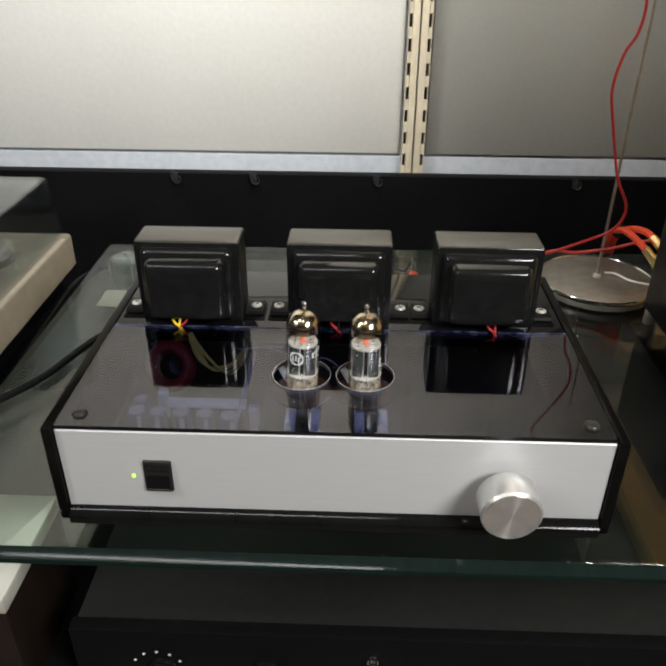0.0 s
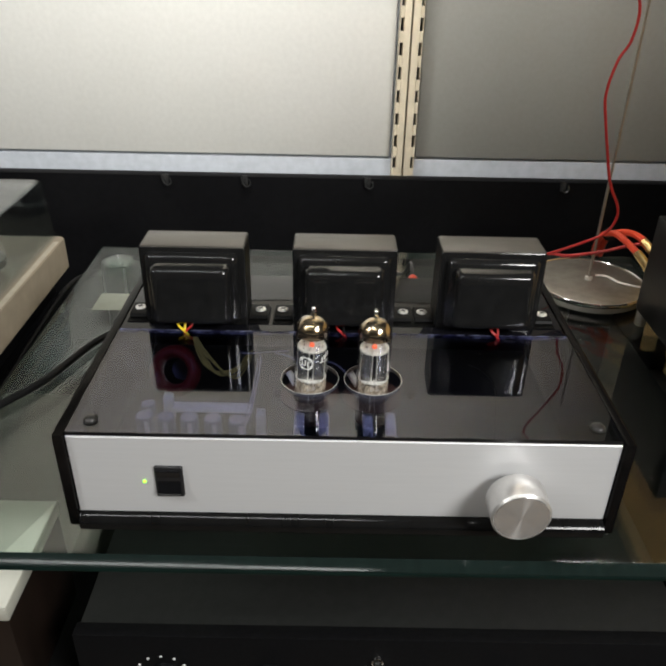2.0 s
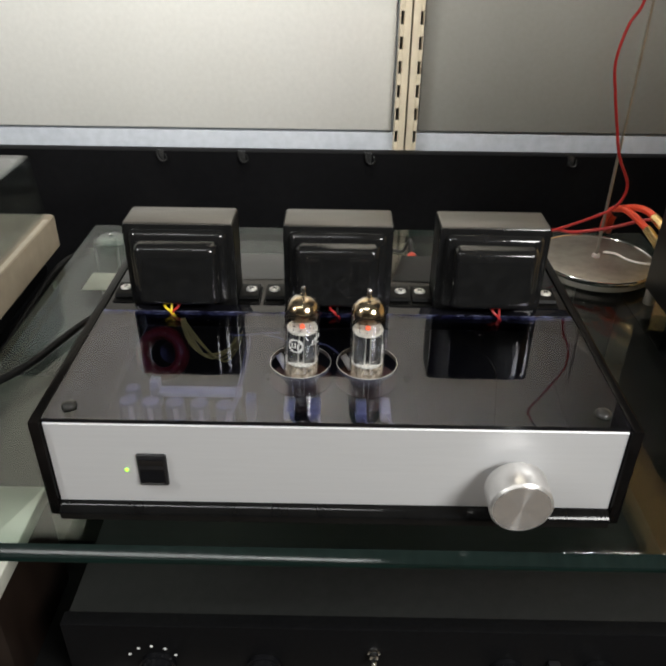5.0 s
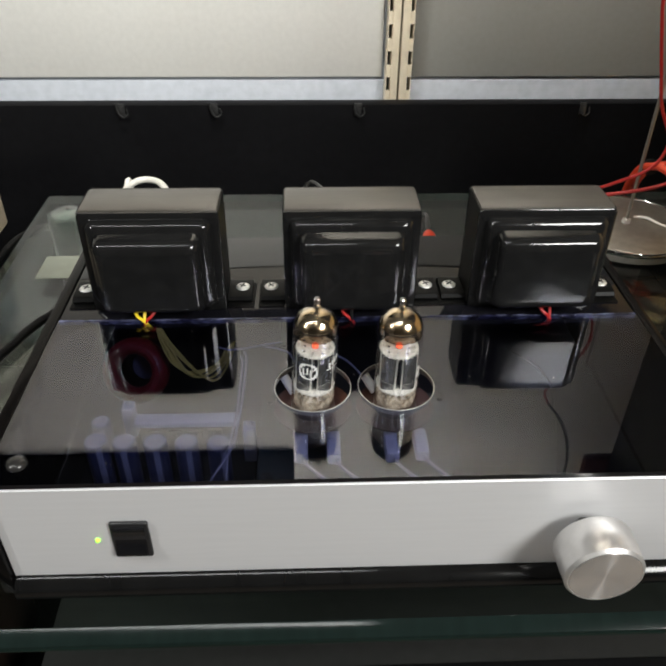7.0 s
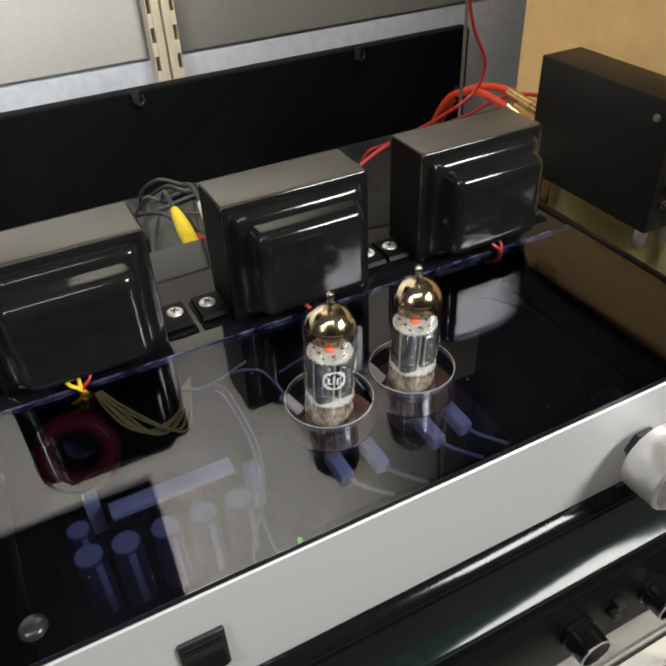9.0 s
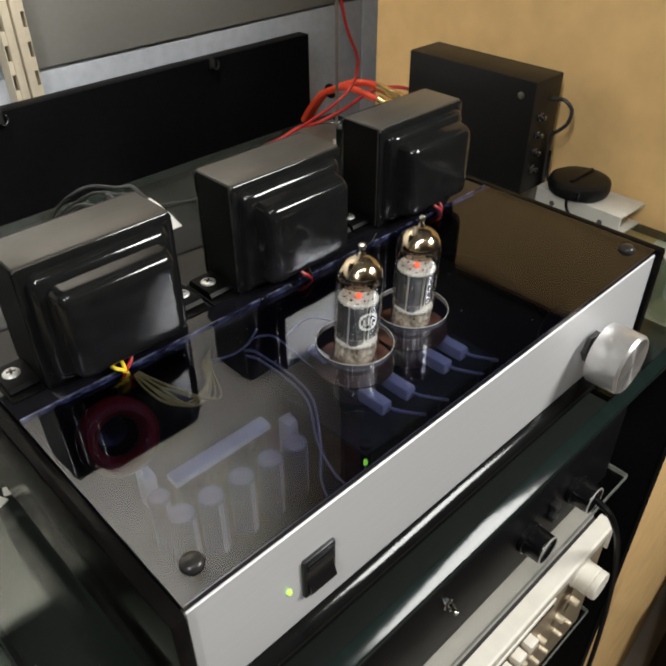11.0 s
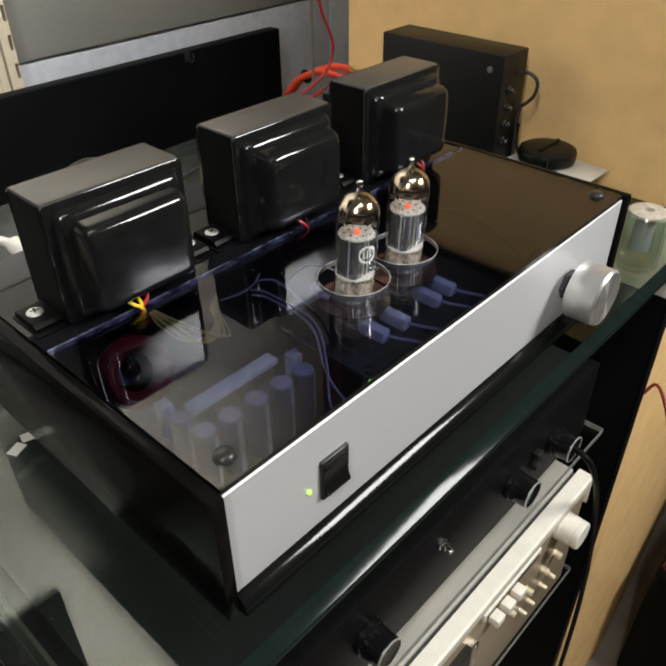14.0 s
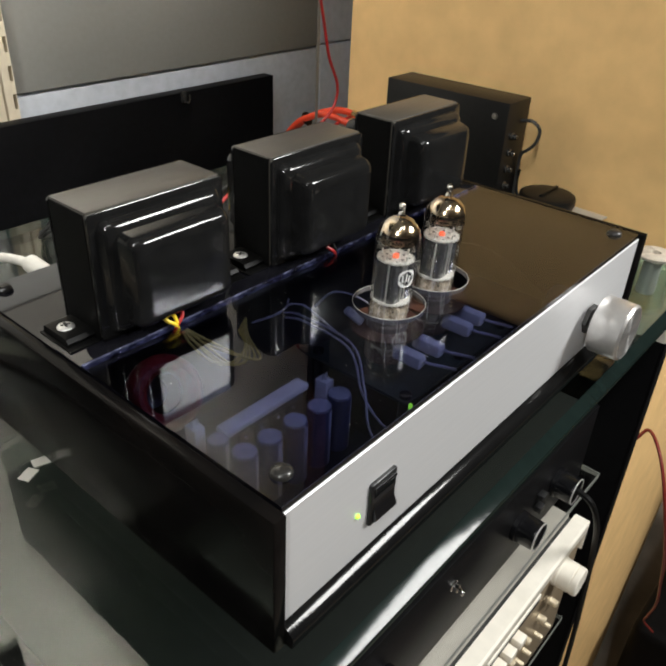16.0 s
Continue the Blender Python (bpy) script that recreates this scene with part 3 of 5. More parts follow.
part("deck_joint", box(nb(), -0.1495, 0.1495, 0.1107, 0.11175, 0.0646, 0.0671), M_JOINT, amp, "scratched edge of the smoked sheet")

# feet
for x in (-0.13, 0.13):
    for y in (0.03, 0.175):
        part("foot", lathe(nb(), [(0, 0), (0.008, 0), (0.0095, 0.002), (0.0095, 0.0115), (0.008, 0.013), (0, 0.013)], 24, Matrix.Translation((x, y, GLASS_TOP + 0.0001))), M_RUBBER, amp)

# switch, light, knob
sw = part("power_switch", box(nb(), -0.1043, -0.0886, -0.0017, 0.001, 0.0236, 0.0450, 0.0010, 3), M_PLASTIC, amp, "black rocker power switch")
bm = nb()
loft(bm, [[(x, y, z) for y, z in ((-0.0005, 0.0258), (-0.0028, 0.0262), (-0.0037, 0.0274), (-0.0036, 0.0288), (-0.0022, 0.0322), (-0.0016, 0.0360), (-0.0018, 0.0395), (-0.0027, 0.0424), (-0.0023, 0.0430), (-0.0005, 0.0432))] for x in (-0.1028, -0.0902)])
part("rocker", bm, M_GLOSSPLASTIC, sw, "glossy concave rocker")
part("indicator_light", lathe(nb(), [(0, 0.0013), (0.0006, 0.0011), (0.0010, 0.0004), (0.0011, 0.0), (0.0011, -0.001)], 16, Matrix.Translation((-0.1105, 0, 0.0335)) @ pose(0, 0, 0, 90)), M_LED, amp, "small glowing green indicator light")

KX, KZ = 0.0945, 0.0332
km = Matrix.Translation((KX, 0, KZ)) @ pose(0, 0, 0, 90)
part("knob_nut", lathe(nb(), [(0.0085, 0.0), (0.0085, 0.0024), (0.0050, 0.0026), (0.0045, 0.008), (0, 0.008)], 6, km), M_DARKSCREW, amp, "dark hex nut")
bm = nb()
seg = 224
rings = []
for r, h, kn in ((0.0140, 0.0058, 0), (0.0158, 0.0064, 0), (0.0164, 0.0072, 1), (0.0164, 0.0165, 1), (0.0162, 0.0172, 0), (0.0162, 0.0225, 0), (0.0152, 0.0238, 0), (0.0142, 0.0236, 0), (0.008, 0.0235, 0), (0.002, 0.0235, 0)):
    rings.append([km @ Vector(((r - (0.00022 if kn and i % 2 else 0)) * math.cos(2 * math.pi * i / seg), (r - (0.00022 if kn and i % 2 else 0)) * math.sin(2 * math.pi * i / seg), h)) for i in range(seg)])
loft(bm, rings)


def turned_face():
    """Aluminium with fine turning rings: the brushed sheen of a lathe-cut knob."""
    m = material("lathe_cut_aluminium", (0.84, 0.82, 0.80), 0.24, 0.85, vary=0.04, scale=300)
    b = m.node_tree.nodes["Principled BSDF"]
    tg = m.node_tree.nodes.new("ShaderNodeTangent")
    tg.direction_type, tg.axis = "RADIAL", "Y"
    m.node_tree.links.new(tg.outputs[0], b.inputs["Tangent"])
    b.inputs["Anisotropic"].default_value = 0.9
    b.inputs["Anisotropic Rotation"].default_value = 0.25
    return m


M_KNOBSIDE = material("knurled_aluminium", (0.74, 0.72, 0.70), 0.30, 0.75, vary=0.04, scale=400)
knob = part("volume_knob", bm, M_KNOBSIDE, amp, "knurled bare aluminium volume knob")
part("knob_face", lathe(nb(), [(0.0150, 0.02365), (0.0146, 0.02395), (0.0138, 0.02375), (0.0070, 0.02370), (0.0010, 0.02370), (0, 0.02370)], 72, km), turned_face(), knob, "lathe-turned face with a radial sheen")


# transformers
def bell(cx, y0, sgn):
    """Stepped pressed-steel end bell; sgn -1 faces the front."""
    prof = ((0.0, 0.0340, 0.0662, 0.1225, 0.002), (0.0012, 0.0340, 0.0662, 0.1225, 0.002), (0.0016, 0.0335, 0.0666, 0.1220, 0.002),
            (0.0017, 0.0306, 0.0686, 0.1194, 0.004), (0.0036, 0.0302, 0.0690, 0.1190, 0.0045), (0.0050, 0.0296, 0.0697, 0.1183, 0.0045), (0.0062, 0.0284, 0.0709, 0.1171, 0.004), (0.0068, 0.0268, 0.0722, 0.1157, 0.004),
            (0.0071, 0.0260, 0.0728, 0.1150, 0.004), (0.0120, 0.0255, 0.0735, 0.1142, 0.004), (0.0144, 0.0250, 0.0741, 0.1136, 0.004), (0.0160, 0.0242, 0.0750, 0.1127, 0.004), (0.0170, 0.0228, 0.0764, 0.1112, 0.0035), (0.0175, 0.0210, 0.0782, 0.1094, 0.003), (0.0176, 0.0190, 0.0800, 0.1075, 0.003))
    rings = []
    for d, hw, zl, zh, r in prof:
        rings.append([(x, y0 + sgn * d, z) for x, z in round_rect(cx, (zl + zh) / 2, hw, (zh - zl) / 2, r)])
    bm = nb()
    loft(bm, rings)
    return bm


TX = (-0.0990, 0.0, 0.0965)
SY = 0.136
for n, cx in enumerate(TX):
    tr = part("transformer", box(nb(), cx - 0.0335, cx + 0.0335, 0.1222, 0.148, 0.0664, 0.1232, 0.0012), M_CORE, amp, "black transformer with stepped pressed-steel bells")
    part("end_bell", bell(cx, 0.1222, -1), M_BELL, tr)
    part("end_bell", bell(cx, 0.148, 1), M_BELL, tr)
    # thin black sheet over each side of the core; the top keeps M_CORE
    part("core_side_sheet", box(nb(), cx - 0.0341, cx - 0.0337, 0.1232, 0.1470, 0.0664, 0.1222), M_FLATBLACK, tr)
    part("core_side_sheet", box(nb(), cx + 0.0337, cx + 0.0341, 0.1232, 0.1470, 0.0664, 0.1222), M_FLATBLACK, tr)
    for s in (-1, 1):
        x0, x1 = sorted((cx + s * 0.0345, cx + s * 0.0484))
        pad = part("lug_pad", box(nb(), x0, x1, 0.1226, 0.1465, 0.0661, 0.0668, 0.0003), M_FLATBLACK, tr, "thin black pad under the lug")
        x0, x1 = sorted((cx + s * 0.0345, cx + s * 0.0472))
        bm = nb()
        loft(bm, [[(x, y, z) for y, z in ((0.1268, 0.0669), (0.1262, 0.0684), (0.1275, 0.0700), (0.1300, 0.0706), (0.1425, 0.0706), (0.1445, 0.0700), (0.1450, 0.0669))] for x in (x0, x1)])
        part("mounting_lug", bm, M_FLATBLACK, pad, "black folded mounting lug")
        sx = cx + s * 0.0418
        dome_screw(tr, sx, SY, 0.0706, 0.0037, 0.0012, M_SCREW, "mounting_screw")

# wire stubs under the bells
for cx, cols in zip(TX, ((M_YELLOW, M_YELLOW, M_REDWIRE), (M_REDWIRE, M_BLACKWIRE), (M_REDWIRE, M_DARKRED))):
    for k, mt in enumerate(cols):
        x = cx - 0.013 + 0.006 * k + (0.006 if cx == 0 else 0) + (0.012 if cx > 0.05 else 0)
        part("lead_wire", sweep(nb(), [(x, 0.119, 0.074), (x + 0.001, 0.113, 0.0745), (x + 0.003 - 0.002 * k, 0.1088, 0.0715), (x + 0.006 - 0.005 * k, 0.1078, 0.0690), (x + 0.0085 - 0.007 * k, 0.1092, 0.0645), (x + 0.008 - 0.005 * k, 0.116, 0.058)], 0.0008, 8, 4), mt, amp)

# inside the amplifier
psb = part("supply_board", box(nb(), -0.135, -0.05, 0.012, 0.082, 0.0095, 0.0111, 0.0003), M_PALEPCB, amp)
for x, y, r, h in ((-0.1213, 0.0490, 0.0054, 0.0315), (-0.1081, 0.0482, 0.0054, 0.0315), (-0.0937, 0.0476, 0.0054, 0.0318), (-0.0793, 0.0470, 0.0054, 0.0318), (-0.0648, 0.0480, 0.0054, 0.0300), (-0.1224, 0.0634, 0.0045, 0.030)):
    cap = part("capacitor", lathe(nb(), [(0, 0), (r - 0.0006, 0), (r, 0.0008), (r, h - 0.001), (r - 0.0008, h), (r - 0.0014, h - 0.0003), (0, h - 0.0003)], 24, Matrix.Translation((x, y, 0.0112))), M_NAVYCAP, psb, "dark blue sleeved capacitor with a pale stripe")
    part("stripe", lathe(nb(), [(0, h - 0.0001), (r - 0.0012, h), (r - 0.0004, h - 0.0001), (r - 0.0012, h - 0.0002)], 24, Matrix.Translation((x, y, 0.0112))), M_BLUECAP, cap, "pale top")
    bm = nb()
    a0 = random.uniform(-110, -70)
    va = [[bm.verts.new((x + (r + 0.0001) * math.cos(radians(a0 + 4 * q)), y + (r + 0.0001) * math.sin(radians(a0 + 4 * q)), z)) for q in range(8)] for z in (0.0122, 0.0112 + h - 0.0012)]
    for q in range(7):
        bm.faces.new((va[0][q], va[0][q + 1], va[1][q + 1], va[1][q]))
    part("stripe", bm, M_BLUECAP, cap)
hs = part("heat_sink", box(nb(), -0.110, -0.0585, 0.0720, 0.0795, 0.0278, 0.0312, 0.0006), M_WHITEBLOCK, psb, "pale metal heat sink bar")
part("fin_block", box(nb(), -0.108, -0.0605, 0.0733, 0.0790, 0.0112, 0.0277, 0.0004), M_PLASTIC, hs, "black finned lower block")
for x in (-0.100, -0.090, -0.080, -0.070):
    part("transistor_tab", box(nb(), x - 0.0035, x + 0.0035, 0.0712, 0.0730, 0.0160, 0.0260, 0.0003), M_PLASTIC, hs)
    part("tab_screw", lathe(nb(), [(0, 0.0008), (0.0010, 0.0006), (0.0013, 0)], 10, Matrix.Translation((x, 0.0712, 0.0235)) @ pose(0, 0, 0, 90)), M_CHROME, hs)
for x, y, z in ((-0.1157, 0.0868, 0.0305), (-0.0522, 0.0676, 0.0328)):
    cn = part("connector", box(nb(), x - 0.0030, x + 0.0030, y - 0.0035, y + 0.0035, 0.0112, z, 0.0005), M_WHITEBLOCK, psb)
    for q in (-1, 1):
        part("connector_pin", rod(nb(), (x + 0.0014 * q, y, z - 0.001), (x + 0.0014 * q, y, z + 0.003), 0.0005, 6), M_SCREW, cn)
tb = part("tube_board", box(nb(), -0.046, 0.048, 0.024, 0.085, 0.0355, 0.0371, 0.0003), M_PCB, amp, "pale green circuit board")
for x, y in HOLES:
    part("tube_socket", lathe(nb(), [(0, 0.0372), (0.0098, 0.0372), (0.0100, 0.0375), (0.0100, 0.0572), (0.0090, 0.0580), (0, 0.0580)], 28, Matrix.Translation((x, y, 0))), M_SOCKET, tb, "beige ceramic tube socket")
    part("socket_plate", lathe(nb(), [(0.0101, 0.0540), (0.0180, 0.0540), (0.0180, 0.0548), (0.0101, 0.0548), (0.0101, 0.0540)], 28, Matrix.Translation((x, y, 0))), M_COPPER, tb, "copper-brown mounting plate")
for x, y in ((-0.0262, 0.0385), (-0.0115, 0.0375), (0.0145, 0.0375), (0.0280, 0.0385)):
    part("resistor", box(nb(), x - 0.0030, x + 0.0030, y - 0.0078, y + 0.0078, 0.0435, 0.0500, 0.0012), M_WHITEBLOCK, tb, "white cement resistor")
    part("resistor_wire", sweep(nb(), [(x + 0.001, y - 0.0076, 0.047), (x + 0.003, y - 0.011, 0.046), (x + 0.008, y - 0.015, 0.044), (x + 0.014, y - 0.018, 0.041)], 0.0008, 6, 4), M_GREYWIRE, tb)
for x, y in ((-0.042, 0.028), (0.0445, 0.028), (-0.042, 0.081), (0.0445, 0.081), (0.0035, 0.028)):
    part("standoff", lathe(nb(), [(0, 0), (0.0028, 0), (0.0028, 0.0352), (0, 0.0352)], 12, Matrix.Translation((x, y, 0.0036))), M_DARKSCREW, tb)
# toroid with red winding
bm = nb()
tm = Matrix.Translation((-0.1145, 0.1085, 0.036)) @ pose(0, 0, 0, 62, 0, -8)
ringp = [(0.0135 + 0.0045 * math.cos(a), 0.007 * math.sin(a)) for a in [2 * math.pi * k / 14 for k in range(15)]]
lathe(bm, ringp, 40, tm)
part("choke", bm, M_WINDING, amp, "red wound ring choke")
part("choke_core", lathe(nb(), [(0, -0.018), (0.0070, -0.018), (0.0074, -0.0175), (0.0074, -0.014), (0.0068, -0.0135), (0, -0.0135)], 28, tm), M_DIMLILAC, amp, "pale lilac disc inside the ring choke")
for k in range(6):
    dx = 0.0030 * k
    part("wire_bundle", sweep(nb(), [(-0.1005 + dx * 0.15, 0.1105, 0.062), (-0.0985 + dx * 0.45, 0.107 - 0.0008 * k, 0.055 + 0.0012 * (k % 2)), (-0.093 + dx * 0.95, 0.101 - 0.0014 * k, 0.047 - 0.0014 * (k % 4)), (-0.084 + dx * 0.95, 0.098 - 0.001 * k, 0.043 - 0.0008 * (k % 3)), (-0.071 + dx * 0.5, 0.102 + 0.0012 * k, 0.044), (-0.066 + dx * 0.3, 0.112, 0.047 + 0.001 * k)], 0.0006, 6, 5), M_DULLYELLOW, amp)
for pts, mt in (([(-0.068, 0.100, 0.057), (-0.061, 0.0925, 0.0612), (-0.052, 0.0935, 0.0615), (-0.044, 0.100, 0.0585), (-0.0368, 0.1065, 0.055)], M_GREYWIRE),
                ([(-0.045, 0.0995, 0.0575), (-0.037, 0.1015, 0.054), (-0.0303, 0.099, 0.050), (-0.022, 0.082, 0.036)], M_GREYWIRE),
                ([(-0.0545, 0.0925, 0.0600), (-0.0527, 0.083, 0.0615), (-0.0531, 0.052, 0.0600), (-0.0577, 0.040, 0.045), (-0.0667, 0.030, 0.0355), (-0.069, 0.024, 0.030)], M_GREYWIRE),
                ([(-0.0560, 0.0900, 0.0590), (-0.0545, 0.080, 0.0605), (-0.0550, 0.052, 0.0585), (-0.0592, 0.040, 0.043), (-0.0600, 0.030, 0.034), (-0.059, 0.022, 0.030)], M_GREYWIRE),
                ([(-0.024, 0.100, 0.048), (-0.008, 0.101, 0.050), (0.004, 0.092, 0.045), (0.010, 0.080, 0.036)], M_GREYWIRE),
                ([(0.086, 0.108, 0.046), (0.094, 0.090, 0.050), (0.096, 0.070, 0.052), (0.092, 0.045, 0.048), (0.087, 0.02, 0.040)], M_BLACKWIRE)):
    part("inner_wire", sweep(nb(), pts, 0.00055, 6, 6), mt, amp)
led = part("board_light", lathe(nb(), [(0, 0.0446), (0.0006, 0.0443), (0.0009, 0.0436), (0.0009, 0.0420), (0, 0.0420)], 14, Matrix.Translation((-0.0529, 0.018, 0))), M_LED, amp, "tiny glowing green light")
part("leg", rod(nb(), (-0.0529, 0.018, 0.0034), (-0.0529, 0.018, 0.0421), 0.0004, 6), M_SCREW, led)
part("volume_pot", rod(nb(), (KX, 0.0035, KZ), (KX, 0.024, KZ), 0.012, 28), M_DARKSCREW, amp)
for x in (-0.0345, 0.0038):
    part("sleeve", rod(nb(), (x, 0.0705, 0.0625), (x + 0.0052, 0.0655, 0.0555), 0.0022, 14), M_WHITEBLOCK, amp, "white sleeve on a wire")



# ---- vacuum tubes ----
def vacuum_tube(x, y, marks):
    t = thing("vacuum_tube", (x, y, 0.0582), "glowing glass vacuum tube with gold mirrored top in a round hole", "vacuum tube", "tubes on the amplifier")
    m = Matrix.Translation((x, y, 0))
    R = 0.0100
    prof = [(0, 0.0583), (R * 0.82, 0.0583), (R * 0.95, 0.0592), (R, 0.0612), (R, 0.0985), (R * 0.985, 0.1008), (R * 0.93, 0.1036), (R * 0.80, 0.1064), (R * 0.58, 0.1084), (R * 0.36, 0.1094), (R * 0.22, 0.1099), (0.0018, 0.1108), (0.0012, 0.1120), (0.0017, 0.1134), (0.0016, 0.1148), (0.0010, 0.1158), (0, 0.1163)]
    part("envelope", lathe(nb(), prof, 48, m), M_ENVELOPE, t, "clear glass envelope")
    part("seal_tip", lathe(nb(), [(0.0016, 0.1107), (0.0010, 0.1120), (0.0015, 0.1134), (0.0014, 0.1147), (0.0008, 0.1156), (0, 0.1160)], 20, m), M_CHROME, t)
    k = 0.985
    part("getter", lathe(nb(), [(R * 0.925 * k, 0.1030), (R * 0.945 * k, 0.1033), (R * 0.935 * k, 0.1036), (R * 0.92 * k, 0.1040), (R * 0.80 * k, 0.1060), (R * 0.58 * k, 0.1079), (R * 0.36 * k, 0.1088), (0.0005, 0.1091)], 48, m), M_GETTER, t, "gold and silver mirrored getter")
    part("getter_skirt", lathe(nb(), [(R * 0.905, 0.1030), (R * 0.85, 0.1015), (R * 0.73, 0.1003), (R * 0.56, 0.0997), (0.0005, 0.1002)], 48, m), M_GETTERDARK, t, "dark brown underside of the getter")
    part("getter_haze", lathe(nb(), [(R * 0.97, 0.0985), (R * 0.965, 0.1006), (R * 0.935, 0.1028)], 48, m), M_FADE, t)
    for z in (0.0893, 0.0688):
        bm = nb()
        n = 40
        rim = R * (0.84 if z > 0.08 else 0.92)
        lathe(bm, [(0.0017, z), (rim - 0.0004, z - 0.0002), (rim, z + 0.0004), (rim - 0.0004, z + 0.0010), (0.0017, z + 0.0006), (0.0017, z)], n, m)
        for q in range(26):
            a = 2 * math.pi * q / 26
            rr = rim
            px, py = x + rr * math.cos(a), y + rr * math.sin(a)
            box(bm, px - 0.00022, px + 0.00022, py - 0.00022, py + 0.00022, z - 0.0002, z + 0.0010)
        disc = part("mica_disc", bm, M_MICA, t)
        bm = nb()
        for q in range(9):
            a = 2 * math.pi * (q + 0.5) / 9
            rr = R * (0.62 if q % 2 else 0.45)
            lathe(bm, [(0, 0.0013), (0.0006, 0.0012), (0.0006, 0.0006)], 8, Matrix.Translation((x + rr * math.cos(a), y + rr * math.sin(a), z - 0.0002)))
        part("pin_hole", bm, M_SEAM, disc)
    for sg in (-1, 1):
        bm = nb()
        rings = [[(x + sg * 0.0040 + px, y + pz, z) for px, pz in round_rect(0, 0, 0.0038, 0.0060, 0.0026, 4)] for z in (0.0695, 0.0890)]
        loft(bm, rings)
        for q in range(3):
            zz = 0.0730 + 0.006 * q
            box(bm, x + sg * 0.0040 - 0.0008, x + sg * 0.0040 + 0.0008, y - 0.0064, y - 0.0056, zz, zz + 0.0014)
        pl = part("plate", bm, M_PLATE, t)
        part("seam", rod(nb(), (x + sg * 0.0079, y - 0.0025, 0.0697), (x + sg * 0.0079, y - 0.0025, 0.0889), 0.0004, 6), M_SCREW, pl, "bright seam wire")
        for dx in (-0.0026 * sg,):
            part("seam", rod(nb(), (x + sg * 0.0040 + dx, y - 0.0059, 0.0697), (x + sg * 0.0040 + dx, y - 0.0059, 0.0889), 0.00028, 6), M_SCREW, pl, "bright seam wire")
    part("heater", lathe(nb(), [(0, 0.0899), (0.0014, 0.0899), (0.0015, 0.0908), (0.0012, 0.0915), (0.0007, 0.0918), (0, 0.0917)], 20, m), M_HEATER, t, "glowing orange heater")
    for q in range(9):
        a = 2 * math.pi * (q + 0.3) / 9
        part("support_rod", rod(nb(), (x + 0.0060 * math.cos(a), y + 0.0060 * math.sin(a), 0.0600), (x + 0.0068 * math.cos(a + 0.15 * (-1) ** q), y + 0.0068 * math.sin(a + 0.15 * (-1) ** q), 0.0688 if q % 2 else 0.0925), 0.00045, 6), M_SCREW, t)
    bm = nb()
    rings = []
    for rr, z, amp_ in ((0.0088, 0.0586, 0.0), (0.0091, 0.0606, 0.04), (0.0086, 0.0632, 0.10), (0.0080, 0.0655, 0.14), (0.0068, 0.0674, 0.16), (0.0045, 0.0680, 0.1), (0.0012, 0.0680, 0.0)):
        rings.append([(x + rr * (1 + amp_ * math.cos(9 * a)) * math.cos(a), y + rr * (1 + amp_ * math.cos(9 * a)) * math.sin(a), z + 0.0006 * amp_ * math.sin(5 * a)) for a in [2 * math.pi * q / 72 for q in range(72)]])
    loft(bm, rings)
    part("glass_stem", bm, M_STEM, t, "rippled pale glass stem tinted with the brown plate's reflection")
    for q in range(9):
        a = 2 * math.pi * (q + 0.8) / 9
        part("base_pin", rod(nb(), (x + 0.0062 * math.cos(a), y + 0.0062 * math.sin(a), 0.0590), (x + 0.0066 * math.cos(a), y + 0.0066 * math.sin(a), 0.0672), 0.00062, 8), M_SCREW, t, "bright base pin")
        part("pin_bead", lathe(nb(), [(0, -0.0013), (0.0009, -0.0008), (0.0012, 0.0), (0.0009, 0.0008), (0, 0.0013)], 12, Matrix.Translation((x + 0.0071 * math.cos(a), y + 0.0071 * math.sin(a), 0.0636 + 0.0008 * (q % 3)))), M_CHROME, t)
    part("getter_ring", lathe(nb(), [(0.0030 + 0.0004 * math.cos(a), 0.0962 + 0.0004 * math.sin(a)) for a in [2 * math.pi * q / 8 for q in range(9)]], 20, m), M_SCREW, t)
    # white printed marks on the glass: a ring and plain bars
    bm = nb()
    for a0, a1, z0, z1 in marks:
        n = max(2, int(abs(a1 - a0) / 6))
        va = [[bm.verts.new((x + (R + 0.0001) * math.cos(radians(a0 + (a1 - a0) * q / n)), y + (R + 0.0001) * math.sin(radians(a0 + (a1 - a0) * q / n)), z)) for q in range(n + 1)] for z in (z0, z1)]
        for q in range(n):
            bm.faces.new((va[0][q], va[0][q + 1], va[1][q + 1], va[1][q]))
    part("printed_mark", bm, M_WHITEPAINT, t, "white printed mark on the glass")
    return t


RING = []
for q in range(16):
    c, s_, c2, s2 = (f(2 * math.pi * (q + e) / 16) for e in (0, 1) for f in (math.cos, math.sin))
    a_lo, a_hi = sorted((252 + 23 * c, 252 + 23 * c2))
    z_lo, z_hi = sorted((0.0834 + 0.0040 * s_, 0.0834 + 0.0040 * s2))
    RING.append((a_lo - 1.2, a_hi + 1.2, z_lo - 0.0002, z_hi + 0.0002))
RING += [(238, 242, 0.0818, 0.0850), (242, 250, 0.0818, 0.0823), (249, 253, 0.0820, 0.0856), (257, 261, 0.0812, 0.0846), (261, 268, 0.0841, 0.0846)]
BARS = [(306 + 9 * q, 311 + 9 * q, 0.0846 + 0.0008 * q, 0.0872 + 0.0008 * q) for q in range(4)] + [(300, 338, 0.0836, 0.0841)]
vacuum_tube(*HOLES[0], RING + BARS).rotation_euler = (radians(1.0), radians(2.2), 0)
